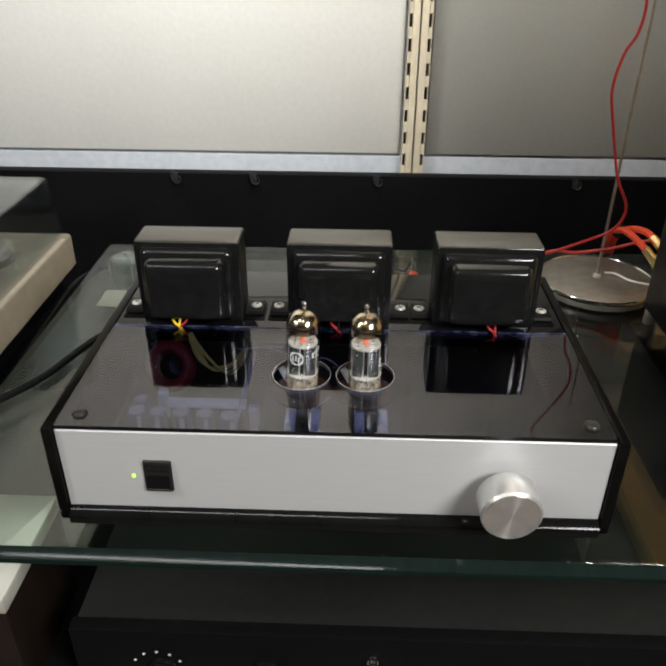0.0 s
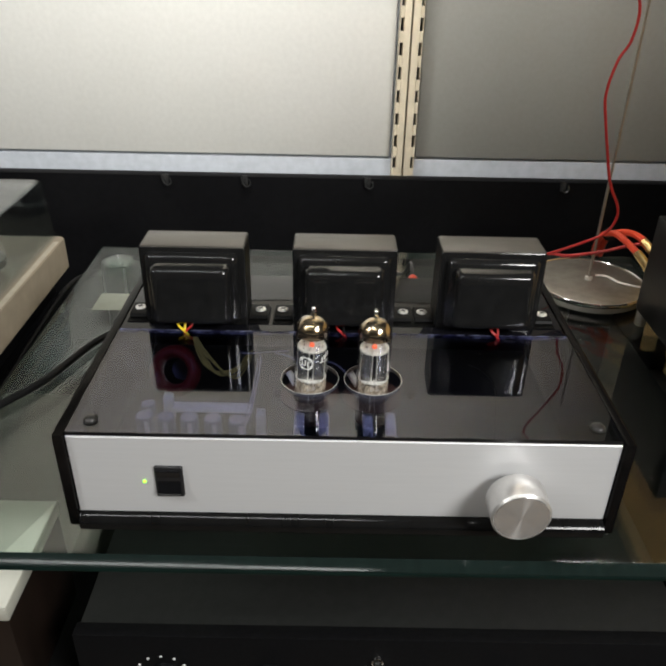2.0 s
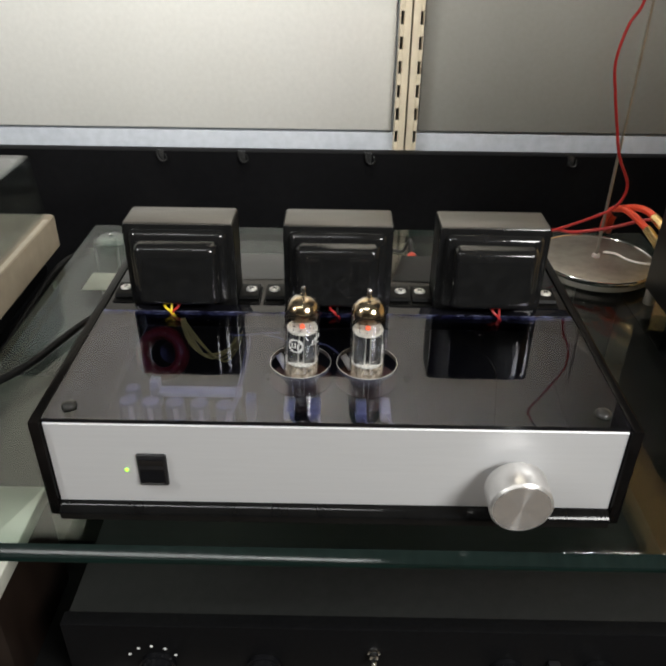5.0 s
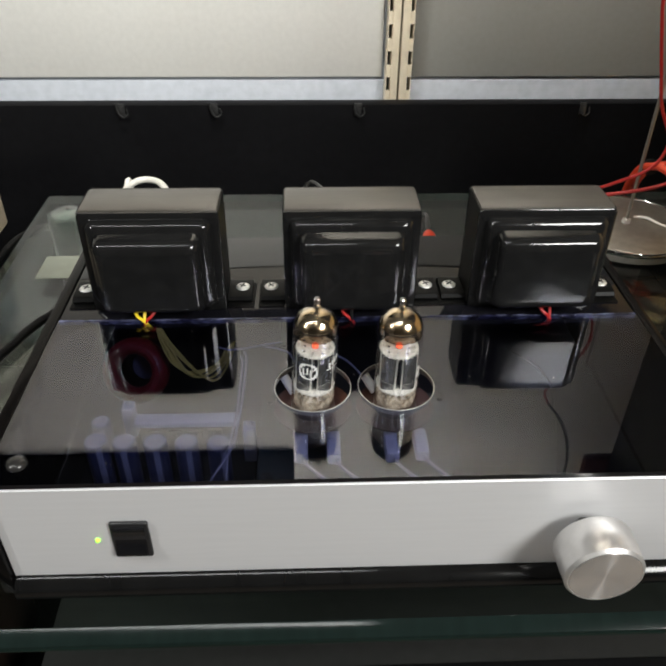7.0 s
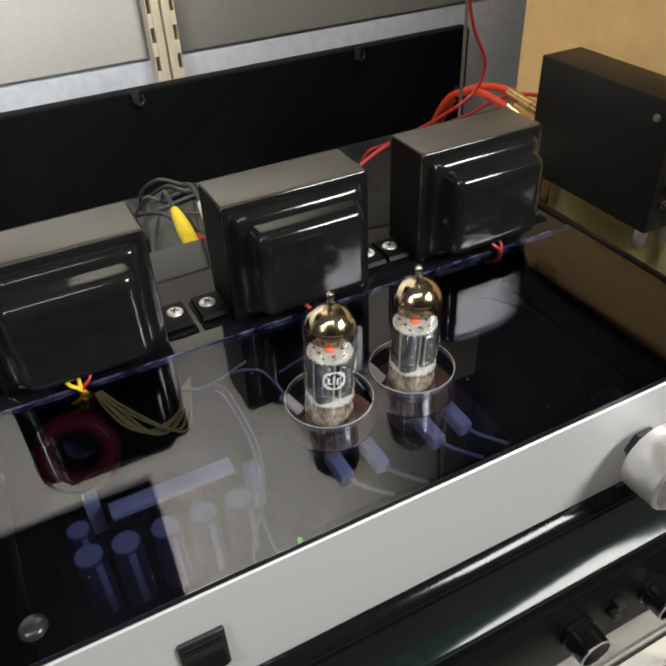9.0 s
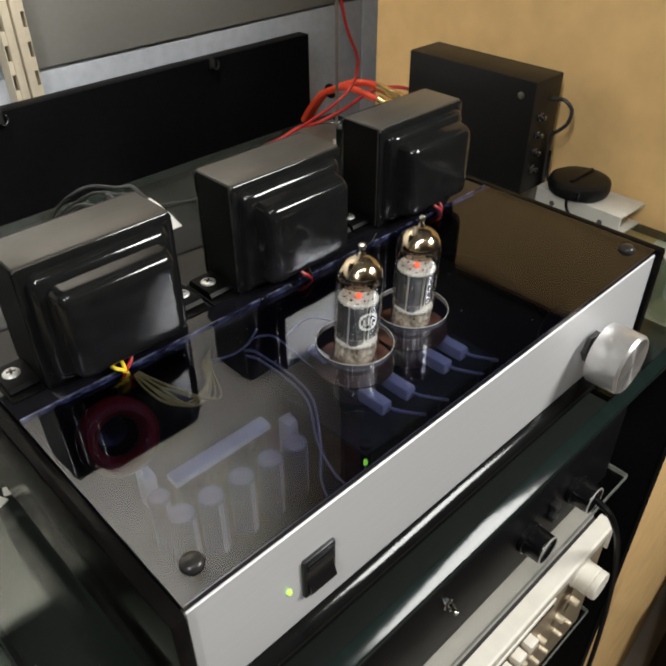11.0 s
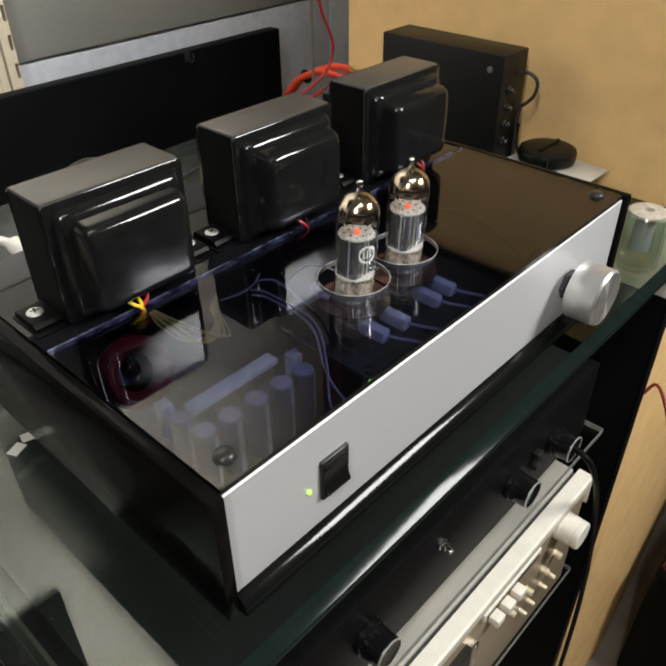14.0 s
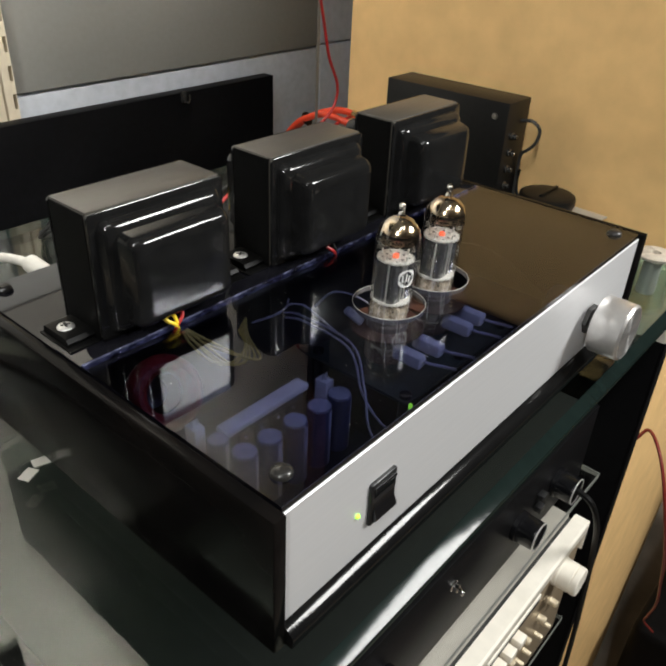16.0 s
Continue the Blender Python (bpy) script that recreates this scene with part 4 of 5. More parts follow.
vacuum_tube(*HOLES[1], [(318, 330, 0.0778 + 0.0022 * q, 0.0790 + 0.0022 * q) for q in range(3)]).rotation_euler = (radians(2.6), radians(-0.3), 0)

# ---- on the glass behind the amplifier ----
G = GLASS_TOP + 0.0002
stand = thing("round_stand", (0.249, 0.345, GLASS_TOP), "round steel stand base with a thin upright rod", "stand")
part("base", lathe(nb(), [(0, G), (0.050, G), (0.054, G + 0.002), (0.0545, G + 0.0065), (0.053, G + 0.0105), (0.050, G + 0.012), (0.012, G + 0.0125), (0, G + 0.0125)], 64, Matrix.Translation((0.249, 0.345, 0))), M_STEEL, stand, "dull steel disc with a bright rim")
part("rim", lathe(nb(), [(0.0546 + 0.0011 * math.cos(a), G + 0.0098 + 0.0022 * math.sin(a)) for a in [2 * math.pi * q / 10 for q in range(11)]], 72, Matrix.Translation((0.249, 0.345, 0))), M_CHROME, stand, "polished rim")
part("rod", rod(nb(), (0.249, 0.345, 0.0), (0.249, 0.345, 0.29), 0.0014, 10), M_STEEL, stand)
part("rod_nut", lathe(nb(), [(0, 0), (0.004, 0), (0.004, 0.003), (0.0015, 0.0036), (0, 0.0036)], 6, Matrix.Translation((0.249, 0.345, -0.0004))), M_SCREW, stand)
solid("white_wire", sweep(nb(), [(0.258, 0.352, 0.0012), (0.268, 0.348, 0.0018), (0.276, 0.336, 0.0013), (0.288, 0.328, 0.0013), (0.300, 0.325, 0.0014)], 0.0011, 8), M_WHITEWIRE, "thin white wire lying on the steel disc", "wire")
solid("red_wire", sweep(nb(), [(0.214, 0.33, 0.325), (0.208, 0.33, 0.310), (0.220, 0.328, 0.285), (0.235, 0.326, 0.252), (0.234, 0.325, 0.226), (0.226, 0.325, 0.209), (0.222, 0.325, 0.182), (0.227, 0.325, 0.158), (0.234, 0.325, 0.132), (0.242, 0.325, 0.105), (0.254, 0.325, 0.082), (0.254, 0.325, 0.068), (0.246, 0.325, 0.056), (0.227, 0.326, 0.046), (0.203, 0.345, 0.026), (0.190, 0.368, 0.010), (0.183, 0.382, 0.001), (0.180, 0.390, G + 0.0015)], 0.0013, 8), M_REDWIRE, "thin red wire hanging down from above", "wire")
solid("black_wire", sweep(nb(), [(0.30, 0.34, CEIL_Z - 0.002), (0.29, 0.34, 1.0), (0.262, 0.33, 0.70), (0.238, 0.322, 0.50), (0.238, 0.321, 0.44), (0.245, 0.321, 0.408), (0.240, 0.322, 0.372), (0.228, 0.325, 0.343), (0.2145, 0.33, 0.3265)], 0.0014, 8), M_BLACKWIRE, "black lead hanging from above, joined to the red wire", "wire")
solid("orange_cable", sweep(nb(), [(0.289, 0.428, G + 0.004), (0.282, 0.408, 0.012), (0.278, 0.388, 0.030), (0.279, 0.372, 0.039), (0.283, 0.362, 0.0435), (0.286, 0.350, 0.0465), (0.2885, 0.340, 0.0468), (0.2900, 0.332, 0.0455)], 0.0033, 10), M_ORANGEWIRE, "thick orange-red cable arching to the black box", "cable", "orange cables")
solid("orange_cable", sweep(nb(), [(0.13, 0.350, -0.009), (0.17, 0.352, 0.012), (0.203, 0.348, 0.025), (0.224, 0.346, 0.0245), (0.255, 0.340, 0.032), (0.286, 0.336, 0.042), (0.303, 0.318, 0.0455), (0.304, 0.290, 0.046)], 0.0016, 10), M_REDWIRE, "thin red cable running to the black box", "cable", "orange cables")
solid("orange_cable", sweep(nb(), [(0.282, 0.428, G + 0.004), (0.275, 0.408, 0.012), (0.271, 0.388, 0.030), (0.270, 0.370, 0.039), (0.271, 0.356, 0.0440), (0.275, 0.344, 0.0430), (0.279, 0.334, 0.0400), (0.2825, 0.325, 0.0372)], 0.0032, 10), M_ORANGEWIRE, "thick orange-red cable with a gold plug", "cable", "orange cables")
solid("cable_tie", rod(nb(), (0.2746, 0.3806, 0.0338), (0.2746, 0.3792, 0.0346), 0.0072, 20), M_BLACKWIRE, "black tie holding two orange cables together", "cable tie")
for p, q in (((0.2822, 0.3258, 0.0375), (0.2905, 0.2995, 0.0262)), ((0.2897, 0.3335, 0.0458), (0.2960, 0.3020, 0.0385))):
    p, q = Vector(p), Vector(q)
    plug = thing("banana_plug", p, "gold plated banana plug in the back of the black box", "plug", "gold plugs")
    part("barrel", rod(nb(), p, q, 0.0042, 18), M_GOLD, plug)
    part("collar", rod(nb(), p.lerp(q, 0.62), p.lerp(q, 0.78), 0.0047, 18), M_GOLD, plug)
    part("pin", rod(nb(), q.lerp(p, 0.03), q + (q - p).normalized() * 0.0205, 0.0022, 12), M_GOLD, plug)

psu = thing("power_supply_box", (0.29, 0.22, GLASS_TOP), "black metal box with side terminals standing on the glass", "power supply")
part("case", box(nb(), 0.2722, 0.309, 0.158, 0.281, 0.0015, 0.092, 0.0012), M_PSU, psu)
for x in (0.2775, 0.3038):
    for y in (0.1645, 0.2755):
        part("foot", lathe(nb(), [(0, 0.0017), (0.0040, 0.0017), (0.0048, 0.0004), (0.0050, G + 0.0010), (0.0044, G), (0, G)], 20, Matrix.Translation((x, y, 0))), M_STEEL, psu, "dull steel foot")
part("case_screw", lathe(nb(), [(0, 0.0018), (0.0022, 0.0014), (0.0028, 0), (0, -0.001)], 16, Matrix.Translation((0.2722, 0.170, 0.080)) @ pose(0, 0, 0, 0, -90)), M_STEEL, psu, "dull steel case screw")
for z in (0.064, 0.050, 0.036, 0.022):
    part("terminal", lathe(nb(), [(0.0032, 0), (0.0032, 0.0015), (0.0022, 0.002), (0.0022, 0.005), (0.0015, 0.0058), (0, 0.006)], 16, Matrix.Translation((0.283, 0.158, z)) @ pose(0, 0, 0, 90)), M_TERMINAL, psu, "dark screw terminal with a bright tip")
part("lead", sweep(nb(), [(0.297, 0.158, 0.0745), (0.298, 0.148, 0.0755), (0.300, 0.1415, 0.069), (0.300, 0.143, 0.058), (0.300, 0.150, 0.050), (0.302, 0.1555, 0.044), (0.303, 0.1565, 0.02), (0.304, 0.1565, 0.003)], 0.0015, 8), M_GREYLEAD, psu, "grey lead")

br = thing("metal_bracket", (0.31, 0.12, GLASS_TOP), "off-white coated metal channel bracket lying on the glass", "bracket")
rot = Matrix.Translation((0.291, 0.080, 0)) @ pose(0, 0, 0, 0, 0, -3)
bm = nb()
loft(bm, [[rot @ Vector((x, y, z)) for x, z in ((0.0, G), (0.034, G), (0.034, G + 0.0013), (0.0013, G + 0.0013), (0.0013, 0.0027), (0.036, 0.0027), (0.036, 0.0040), (0.0, 0.0040))] for y in (0.0, 0.076)])
part("channel", bm, M_WHITEMETAL, br)
for y in (0.016, 0.060):
    part("hole", lathe(nb(), [(0, 0.0004), (0.0020, 0.0004), (0.0023, 0.0002), (0.0023, 0)], 14, rot @ Matrix.Translation((0.0, y, -0.0060)) @ pose(0, 0, 0, 0, -90)), M_SEAM, br)
part("tie", sweep(nb(), [(0.292, 0.128, 0.0052), (0.2895, 0.126, 0.0045), (0.2885, 0.124, -0.002), (0.2890, 0.121, -0.0075), (0.2882, 0.126, -0.009)], 0.0012, 6, 4), M_BLACKWIRE, br, "black wire tie")
puck = thing("black_puck", (0.3085, 0.127, 0.004), "round black plastic case lying on the bracket", "case")
pm = Matrix.Translation((0.3085, 0.127, 0.004))
part("body", lathe(nb(), [(0, 0.0002), (0.0195, 0.0002), (0.0232, 0.0016), (0.0244, 0.0050), (0.0243, 0.0092), (0.0236, 0.0112), (0.0222, 0.0120), (0.0205, 0.0126), (0.010, 0.0134), (0, 0.0136)], 40, pm), M_BLACKCASE, puck)
part("ridge", box(nb(), 0.2935, 0.326, 0.1252, 0.1282, 0.0165, 0.0192, 0.0010), M_BLACKCASE, puck)
part("clasp", box(nb(), 0.2860, 0.2910, 0.1145, 0.1195, 0.007, 0.0145, 0.0012), M_GLOSSPLASTIC, puck, "small glossy clasp")
part("cord", sweep(nb(), [(0.300, 0.1435, 0.006), (0.302, 0.152, 0.010), (0.304, 0.1555, 0.020), (0.302, 0.1540, 0.032)], 0.0013, 6), M_BLACKWIRE, puck)

jar = thing("glass_jar", (0.222, 0.006, GLASS_TOP), "small clear glass jar with a metal post inside", "jar")
jm = Matrix.Translation((0.222, 0.006, 0))
part("glass_wall", lathe(nb(), [(0, G), (0.0125, G), (0.0145, G + 0.002), (0.0145, G + 0.036), (0.013, G + 0.041), (0.0118, G + 0.042), (0.0125, G + 0.036), (0.0125, G + 0.004), (0, G + 0.004)], 32, jm), M_SHINY, jar)
part("cap", lathe(nb(), [(0.0035, G + 0.0425), (0.0115, G + 0.0423), (0.0128, G + 0.0415), (0.0128, G + 0.0395), (0.0035, G + 0.039), (0.0035, G + 0.0425)], 32, jm), M_JARCAP, jar, "beige frosted cap with a small hole")
part("post", lathe(nb(), [(0, G + 0.0125), (0.0062, G + 0.0125), (0.0066, G + 0.014), (0.0062, G + 0.037), (0.0058, G + 0.0388), (0, G + 0.0388)], 24, jm), M_SCREW, jar, "bright metal post under the cap")

# settled dust
def dust(name, n, x0, x1, y0, y1, z, holes, seed, label):
    rnd = random.Random(seed)
    bm = nb()
    k = 0
    while k < n:
        x, y = rnd.uniform(x0, x1), rnd.uniform(y0, y1)
        if any((x - a) ** 2 + (y - b) ** 2 < 0.018 ** 2 for a, b in holes):
            continue
        r, turn = 0.00010 + 0.00018 * rnd.random() ** 3, rnd.uniform(0, 3)
        e = rnd.uniform(0.4, 1.0)
        ring = [(x + r * math.cos(a + turn), y + r * e * math.sin(a + turn)) for a in (0.0, 1.1, 2.2, 3.3, 4.4, 5.4)]
        loft(bm, [[(p, q, z - 0.00005) for p, q in ring], [(p, q, z + 0.0001) for p, q in ring]])
        k += 1
    solid(name, bm, M_DUST, label, "dust", kind="stuff")


dust("dust_specks", 70, -0.145, 0.145, 0.006, 0.108, 0.0668, HOLES, 4, "fine pale dust specks on the dark cover")
dust("dust_specks", 70, -0.258, -0.162, -0.012, 0.20, GLASS_TOP, (), 9, "fine pale dust specks on the glass shelf")

# left of the amplifier
gp = thing("glass_puck", (-0.232, 0.385, GLASS_TOP), "clear round glass button on the shelf corner", "glass button")
gm = Matrix.Translation((-0.232, 0.385, 0))
part("lens", lathe(nb(), [(0, G + 0.0045), (0.010, G + 0.0046), (0.0135, G + 0.0052), (0.0146, G + 0.0064), (0.0135, G + 0.0076), (0.009, G + 0.0088), (0.004, G + 0.0093), (0, G + 0.0094)], 40, gm), M_SHINY, gp, "bright curved top")
part("base", lathe(nb(), [(0, G), (0.0115, G), (0.0128, G + 0.0008), (0.0130, G + 0.0022), (0.0112, G + 0.0034), (0.0114, G + 0.0042), (0, G + 0.0043)], 40, gm), M_SHINY, gp)
part("tip", lathe(nb(), [(0.0016, G + 0.0092), (0.0018, G + 0.0102), (0.0010, G + 0.0112), (0, G + 0.0114)], 20, gm), M_CHROME, gp)
# two white chips stand in for pale reflections seen in the glass
for x, y, a in ((-0.1615, 0.158, 25), (-0.1525, 0.162, -15)):
    bm = box(nb(), -0.0042, 0.0042, -0.0030, 0.0030, 0.0, 0.0007, 0.0002, 1)
    bmesh.ops.transform(bm, matrix=Matrix.Translation((x, y, G)) @ pose(0, 0, 0, 0, 0, a), verts=bm.verts)
    solid("reflection_chip", bm, M_PAPERWHITE, "small white chip standing in for a reflection in the glass", "paper", "paper scraps on the glass")
solid("paper_slip", box(nb(), -0.232, -0.180, 0.284, 0.318, G, G + 0.0004), M_PAPER, "pale greyish paper slip lying on the glass shelf", "paper")
solid("black_cable", sweep(nb(), [(-0.32, 0.04, G + 0.0042), (-0.252, 0.127, G + 0.0042), (-0.232, 0.157, G + 0.0042), (-0.220, 0.189, G + 0.0042), (-0.205, 0.225, G + 0.0042), (-0.17, 0.26, G + 0.0042), (-0.12, 0.27, G + 0.0042), (-0.09, 0.235, 0.01), (-0.088, 0.201, 0.015)], 0.0031, 10), M_BLACKWIRE, "thick black mains cable lying on the glass", "cable")

solid("black_cable", sweep(nb(), [(-0.290, 0.08, -0.052), (-0.290, 0.22, -0.046), (-0.289, 0.31, -0.038), (-0.283, 0.36, -0.030), (-0.272, 0.39, -0.030), (-0.268, 0.44, -0.06), (-0.275, 0.47, -0.20), (-0.28, 0.48, -0.60), (-0.28, 0.48, FLOOR_Z + 0.004)], 0.0035, 10), M_BLACKWIRE, "black cable hanging between record player and glass", "cable")

# cables at the back of the amplifier
wc = thing("white_cable", (-0.1, 0.21, 0.05), "white cable with a plug looping behind the amplifier", "cable")
part("plug", rod(nb(), (-0.104, 0.2006, 0.0505), (-0.104, 0.236, 0.0525), 0.0050, 18), M_WHITEWIRE, wc)
part("lead", sweep(nb(), [(-0.104, 0.234, 0.0525), (-0.108, 0.256, 0.050), (-0.119, 0.300, 0.040), (-0.135, 0.350, 0.028), (-0.149, 0.386, 0.0205), (-0.162, 0.397, 0.0184), (-0.173, 0.397, 0.0156), (-0.184, 0.398, 0.0066), (-0.190, 0.402, G + 0.006), (-0.192, 0.420, G + 0.0035), (-0.192, 0.437, G + 0.001), (-0.191, 0.455, -0.03), (-0.190, 0.47, -0.30), (-0.19, 0.48, FLOOR_Z + 0.005)], 0.0027, 12), M_WHITEWIRE, wc)
PLUGS = ((-0.0245, 0.050, M_YELLOW, "yellow", 0.80, [(-0.025, 0.275, 0.056), (-0.027, 0.305, 0.046), (-0.024, 0.345, 0.022), (-0.012, 0.385, 0.002), (0.004, 0.410, G + 0.003), (0.03, 0.420, G + 0.0015)]),
         (-0.0080, 0.050, M_WHITESLEEVE, "white", 0.80, [(-0.010, 0.278, 0.062), (-0.018, 0.305, 0.056), (-0.024, 0.340, 0.034), (-0.020, 0.380, 0.002), (-0.012, 0.405, G + 0.0015)]),
         (-0.0035, 0.039, M_ORANGEWIRE, "orange", 0.95, [(-0.008, 0.282, 0.055), (-0.013, 0.310, 0.048), (-0.020, 0.350, 0.022), (-0.020, 0.390, G + 0.004), (0.045, 0.412, G + 0.0015)]),
         (-0.0165, 0.039, M_ORANGEWIRE, "orange", 0.55, [(-0.022, 0.258, 0.050), (-0.026, 0.276, 0.047), (-0.028, 0.310, 0.032), (-0.026, 0.360, 0.008), (-0.016, 0.395, G + 0.0015)]),
         (0.057, 0.052, M_ORANGEWIRE, "red", 0.22, [(0.056, 0.285, 0.030), (0.048, 0.335, 0.008), (0.030, 0.370, G + 0.0015), (0.010, 0.385, G + 0.0015)]))
for x, z, c, lab, n, run in PLUGS:
    pl = thing("phono_plug", (x, 0.2006, z), lab + " phono plug with a thin grey lead", "plug", "phono plugs behind the amplifier")
    part("tip", rod(nb(), (x, 0.2004, z), (x, 0.214, z + 0.003), 0.0046, 16), M_STEEL, pl)
    q = Matrix.Translation((x, 0.212, z + 0.0026)) @ pose(0, 0, 0, -72)
    part("sleeve", lathe(nb(), [(0, 0), (0.0042, 0), (0.0046, 0.001), (0.0046, 0.020 * n), (0.0036, 0.036 * n), (0.0024, 0.044 * n), (0, 0.044 * n)], 16, q), c, pl, lab + " plastic sleeve")
    tip = q @ Vector((0, 0, 0.043 * n))
    part("lead", sweep(nb(), [tip, tip + Vector((0, 0.018, 0.004))] + run, 0.0013, 8), M_GREYLEAD, pl, "thin grey lead")

# ---- turntable on its stand ----
tstand = solid("turntable_stand", box(nb(), -0.80, -0.300, 0.07, 0.375, GLASS_TOP - 0.03, GLASS_TOP - 0.001, 0.002), M_BOARD, "black stand top under the turntable", "stand")
tt = thing("record_player", (-0.5, 0.25, GLASS_TOP), "beige record player with a clear dust cover", "record player")
bm = nb()
loft(bm, [[(x, y, z) for x, y in round_rect(-0.4915, 0.2215, 0.2085 - e, 0.1615 - e, 0.007)] for z, e in ((GLASS_TOP, 0.001), (GLASS_TOP + 0.001, 0.0), (0.0178, 0.0), (0.0194, 0.0006), (0.0200, 0.0020))])
part("plinth", bm, M_PLINTH, tt, "beige plinth")
part("plinth_edge", box(nb(), -0.2895, -0.2845, 0.078, 0.366, 0.0195, 0.0206, 0.0004), M_PALEPLINTH, tt, "pale worn edge of the plinth")
bm = nb()
out_b, out_t = (-0.695, -0.2915, 0.066, 0.379), (-0.690, -0.2955, 0.071, 0.376)
for inset in (0.0, 0.0025):
    ring = []
    for (xa, xb, ya, yb), z in ((out_b, 0.0205), (out_t, 0.080 - inset), ((out_t[0] + 0.004, out_t[1] - 0.004, out_t[2] + 0.004, out_t[3] - 0.004), 0.0825 - inset)):
        xa, xb, ya, yb = xa + inset, xb - inset, ya + inset, yb - inset
        ring.append([(xa, ya, z), (xb, ya, z), (xb, yb, z), (xa, yb, z)])
    loft(bm, ring, (False, True))
part("dust_cover", bm, M_COVER, tt, "clear tapered dust cover")
part("platter", lathe(nb(), [(0, 0.0205), (0.145, 0.0205), (0.148, 0.023), (0.148, 0.032), (0.145, 0.034), (0.02, 0.034), (0, 0.0335)], 64, Matrix.Translation((-0.52, 0.22, 0))), M_RUBBER, tt)
part("tonearm_base", lathe(nb(), [(0, 0.0205), (0.026, 0.0205), (0.026, 0.027), (0.022, 0.03), (0.014, 0.031), (0.014, 0.038), (0, 0.038)], 32, Matrix.Translation((-0.340, 0.305, 0))), M_STEEL, tt)

# ---- the tuner below ----
TF = 0.02
tun = thing("black_tuner", (0.034, 0.15, -0.205), "black hi-fi tuner with round knobs on a glass shelf", "tuner")
part("case", box(nb(), -0.182, 0.250, TF + 0.0115, 0.33, -0.2045, -0.128, 0.001), M_CASE, tun)
part("front_panel", box(nb(), -0.184, 0.252, TF, TF + 0.011, -0.2045, -0.126, 0.0008), M_GLOSSBLACK, tun, "satin black front panel")


def tuner_knob(x, z, r, d):
    m = Matrix.Translation((x, TF, z)) @ pose(0, 0, 0, 90)
    seg = 48
    bm = nb()
    rings = []
    for rr, h, kn in ((r, 0.0005, 0), (r, 0.004, 0), (r * 0.93, 0.0045, 1), (r * 0.9, d - 0.002, 1), (r * 0.88, d - 0.001, 0), (r * 0.84, d, 0), (r * 0.5, d - 0.0006, 0)):
        rings.append([m @ Vector(((rr * (0.96 if kn and i % 2 else 1)) * math.cos(2 * math.pi * i / seg), (rr * (0.96 if kn and i % 2 else 1)) * math.sin(2 * math.pi * i / seg), h)) for i in range(seg)])
    loft(bm, rings)
    k = part("knob", bm, M_GLOSSPLASTIC, tun)
    part("ring", lathe(nb(), [(r * 0.84, d - 0.0006), (r * 0.90, d - 0.0004), (r * 0.90, d + 0.0004), (r * 0.82, d + 0.0004)], 48, m), M_SCREW, k, "thin chrome ring")
    return k


for x in (-0.121, -0.047, 0.122, 0.186):
    tuner_knob(x, -0.166, 0.0126, 0.0185)
for k in range(5):
    a = radians(30 + 30 * k)
    part("dial_dot", lathe(nb(), [(0, 0.0004), (0.0011, 0.0003), (0.0011, 0)], 10, Matrix.Translation((-0.1245 - 0.0185 * math.cos(a), TF, -0.166 + 0.0185 * math.sin(a))) @ pose(0, 0, 0, 90)), M_WHITEPAINT, tun)
tg = part("toggle_switch", lathe(nb(), [(0, 0), (0.0042, 0), (0.0042, 0.0016), (0.0032, 0.0022), (0.0030, 0.0050), (0.0020, 0.0056), (0, 0.0056)], 18, Matrix.Translation((0.0290, TF, -0.1490)) @ pose(0, 0, 0, 90)), M_CHROME, tun, "chrome toggle switch")
part("lever", lathe(nb(), [(0, 0.004), (0.0016, 0.004), (0.0022, 0.0080), (0.0018, 0.0092), (0, 0.0096)], 14, Matrix.Translation((0.0290, TF, -0.1490)) @ pose(0, 0, 0, 100)), M_CHROME, tg)
for z in (-0.158, -0.170):
    part("button", box(nb(), 0.150, 0.158, TF - 0.006, TF, z - 0.003, z + 0.003, 0.0008), M_PLASTIC, tun)

# ---- the cassette deck below ----
DF = 0.003
deck = thing("cassette_deck", (0.034, 0.15, -0.40), "warm silver cassette deck with cream buttons under the tuner", "cassette deck")
part("case", box(nb(), -0.18, 0.248, 0.0172, 0.30, -0.395, -0.2485, 0.001), M_GREYTOP, deck, "grey metal case")
part("shadow_gap", box(nb(), -0.179, 0.247, 0.0133, 0.0171, -0.395, -0.2515), M_SEAM, deck, "black gap behind the bezel")
part("front_panel", box(nb(), -0.182, 0.2505, 0.002, 0.0125, -0.3998, -0.2625, 0.0012), M_SILVER, deck, "bronze front panel")
bz = nb()
loft(bz, [[(x, y, z) for y, z in ((0.0132, -0.2475), (0.0005, -0.2477), (-0.0012, -0.2490), (-0.0014, -0.2585), (0.0002, -0.2618), (0.0132, -0.2620))] for x in (-0.182, 0.251)])
part("top_bezel", bz, M_CREAMPLASTIC, deck, "broad cream bezel along the top")
part("end_cap", box(nb(), 0.2508, 0.2525, -0.0010, 0.0130, -0.284, -0.2482, 0.0006), M_CREAMPLASTIC, deck, "cream end cap")
bk = part("knob", lathe(nb(), [(0.0146, 0), (0.0146, 0.003), (0.0138, 0.004), (0.0136, 0.0145), (0.0128, 0.0149), (0.0128, 0.0157), (0.0136, 0.0161), (0.0134, 0.0205), (0.0126, 0.0215), (0, 0.0215)], 40, Matrix.Translation((0.205, 0.002, -0.2745)) @ pose(0, 0, 0, 90)), M_CREAMPLASTIC, deck, "large cream knob with a groove")
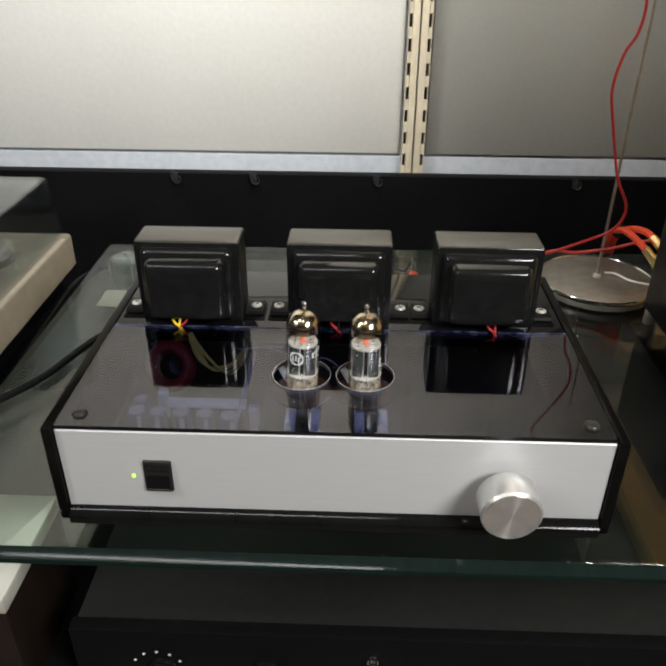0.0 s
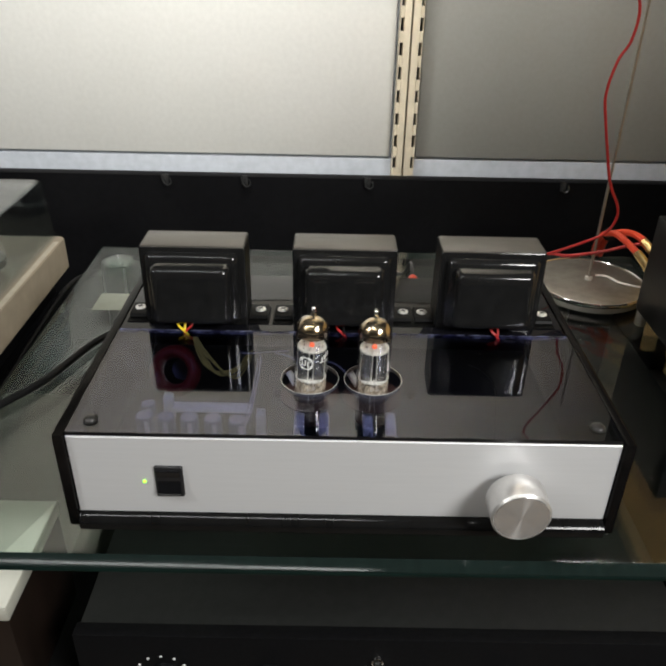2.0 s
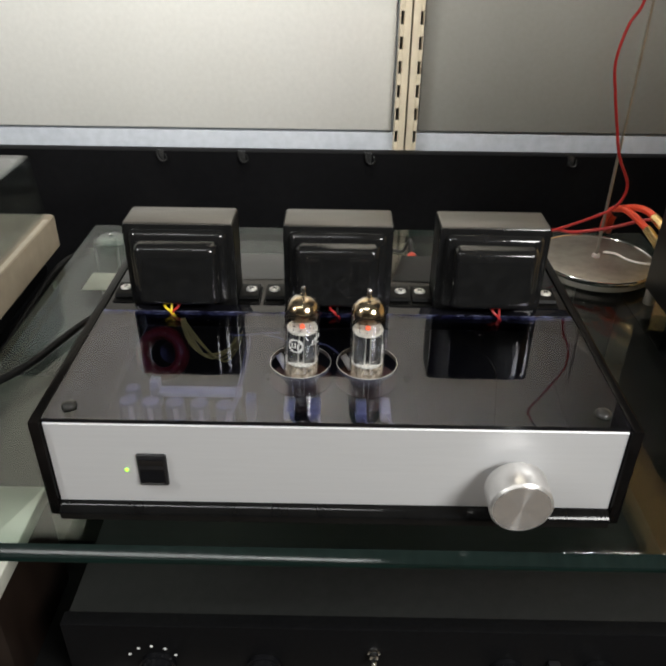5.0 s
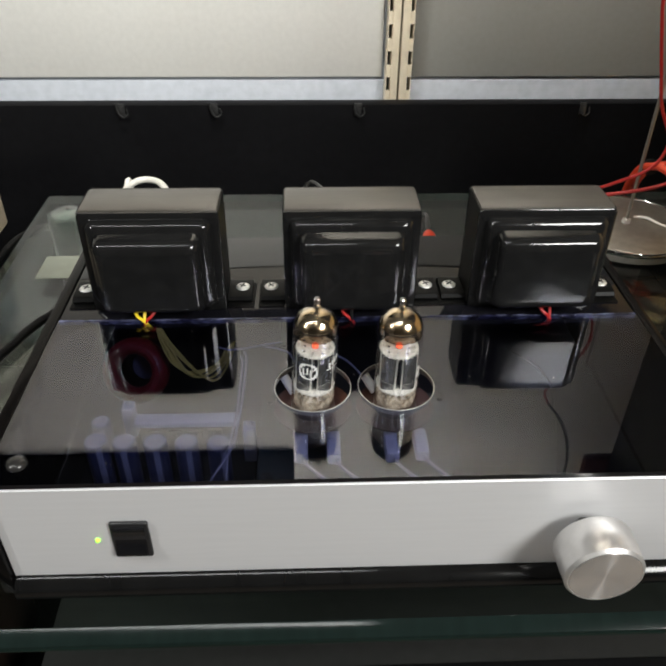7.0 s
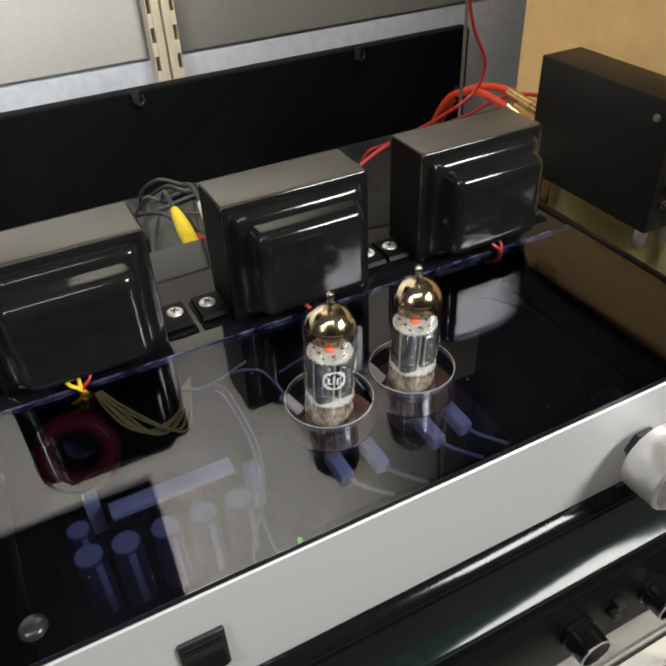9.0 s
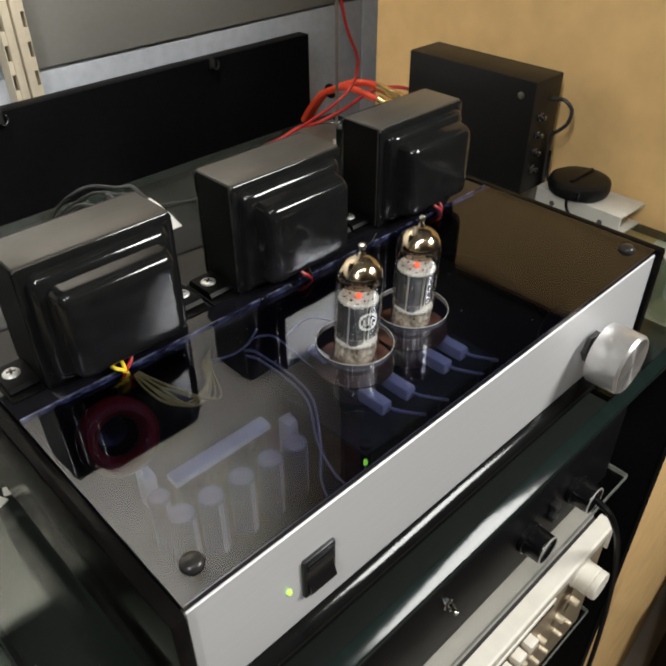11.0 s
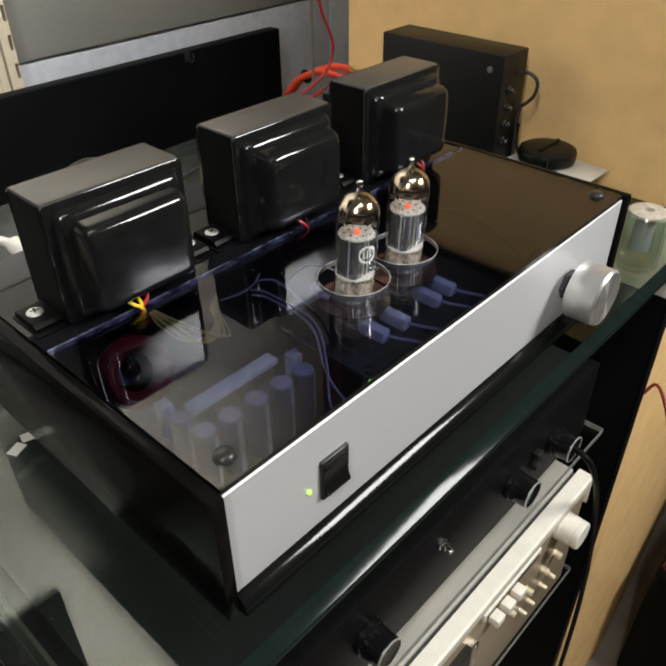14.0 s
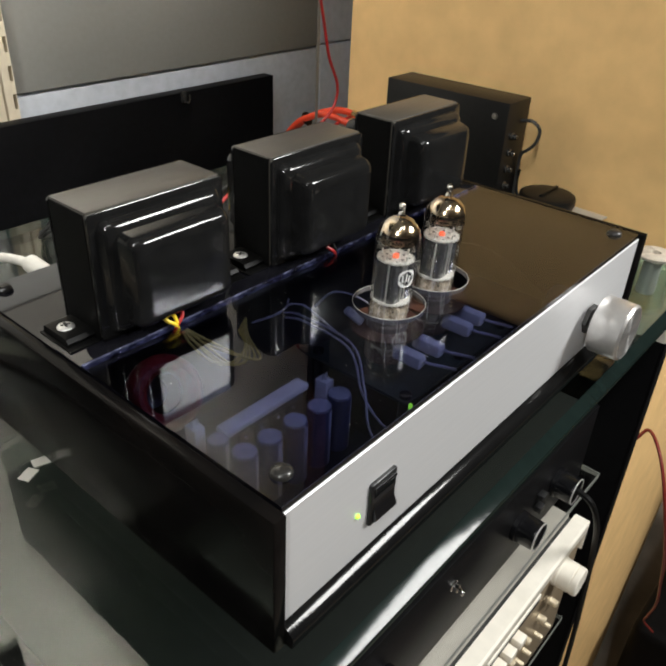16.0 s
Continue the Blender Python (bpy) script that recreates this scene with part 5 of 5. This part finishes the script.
sl = part("display_window", box(nb(), 0.075, 0.163, -0.0012, 0.0022, -0.2745, -0.2655, 0.0006), M_CREAMPLASTIC, deck, "cream framed level window")
part("window_pane", box(nb(), 0.078, 0.160, -0.0016, -0.0011, -0.2728, -0.2692), M_BLACK, sl)
for k in range(3):
    x = 0.0945 + 0.0168 * k
    part("button", box(nb(), x - 0.0056, x + 0.0056, -0.0075, 0.0022, -0.2935, -0.2845, 0.0010), M_CREAMPLASTIC, deck)
for row, (z, xs) in enumerate(((-0.320, (0.127, 0.156, 0.185, 0.209)), (-0.350, (0.154, 0.168, 0.191, 0.207)))):
    for x in xs:
        r = 0.0036 if row == 0 else 0.0024
        part("small_knob", lathe(nb(), [(r * 1.12, 0), (r, 0.001), (r, 0.0065), (r * 0.8, 0.0075), (0, 0.0076)], 16, Matrix.Translation((x, 0.002, z)) @ pose(0, 0, 0, 90)), M_BRASSKNOB, deck, "small pale gold knob")
cw = part("cassette_door", box(nb(), -0.14, 0.060, -0.0035, 0.0022, -0.385, -0.284, 0.0012), M_BLACK, deck, "black cassette door")
part("door_frame", box(nb(), 0.0555, 0.0640, -0.0052, 0.0022, -0.386, -0.283, 0.0010), M_CHROME, deck, "bright door edge")
glass_plate(-0.19, 0.268, 0.0, 0.432, -0.401, 0.006, "lowest clear glass shelf under the cassette deck", M_LOWGLASS, 0.0, M_PALEEDGE)

solid("hanging_cable", sweep(nb(), [(0.186, 0.0012, -0.164), (0.185, -0.012, -0.169), (0.196, -0.018, -0.195), (0.225, -0.016, -0.246), (0.262, -0.012, -0.32), (0.290, -0.010, -0.40), (0.300, -0.010, -0.445), (0.315, -0.010, -0.55), (0.32, -0.010, -0.75), (0.32, -0.008, FLOOR_Z + 0.004)], 0.0026, 8), M_BLACKWIRE, "black cable hanging in front of the rack", "cable")
solid("red_wire", sweep(nb(), [(0.338, 0.0012, -0.204), (0.344, -0.007, -0.193), (0.322, -0.028, -0.203), (0.312, -0.048, -0.248), (0.336, -0.060, -0.322), (0.400, -0.061, -0.42), (0.468, -0.060, -0.52), (0.53, -0.052, -0.61), (0.60, -0.045, -0.70), (0.625, -0.06, -0.7375)], 0.0016, 8), M_BROWNRED, "dark red wire hanging down from the partition corner", "wire")
solid("dark_case", box(nb(), 0.62, 1.2, -0.45, -0.03, FLOOR_Z, -0.74, 0.02, 4), M_BOARD, "black case standing on the floor by the partition", "case")

# ---- box left under the glass ----
lb = thing("storage_box", (-0.30, 0.07, -0.205), "dark brown box with a cream lid on a grey stand", "box")
part("body", box(nb(), -0.42, -0.225, 0.021, 0.122, -0.2048, -0.112, 0.001), M_BROWNWOOD, lb)
solid("low_stand", box(nb(), -0.60, -0.244, 0.166, 0.42, FLOOR_Z, -0.2052, 0.002), M_GREYSTAND, "grey low stand beside the rack", "stand")
solid("black_cabinet", box(nb(), -0.60, -0.196, 0.001, 0.1645, FLOOR_Z, -0.2050, 0.002), M_BLACKPANEL, "matt black cabinet top under the brown box", "cabinet")
bm = nb()
loft(bm, [[(-0.262, 0.0195, z), (-0.224, 0.1225, z), (-0.2238, 0.0195, z)] for z in (-0.0995, -0.0983)])
part("flap", bm, M_PAPERWHITE, lb, "folded white paper flap")
part("lid", box(nb(), -0.422, -0.2235, 0.019, 0.124, -0.1118, -0.100, 0.0015), M_LID, lb, "cream lid")
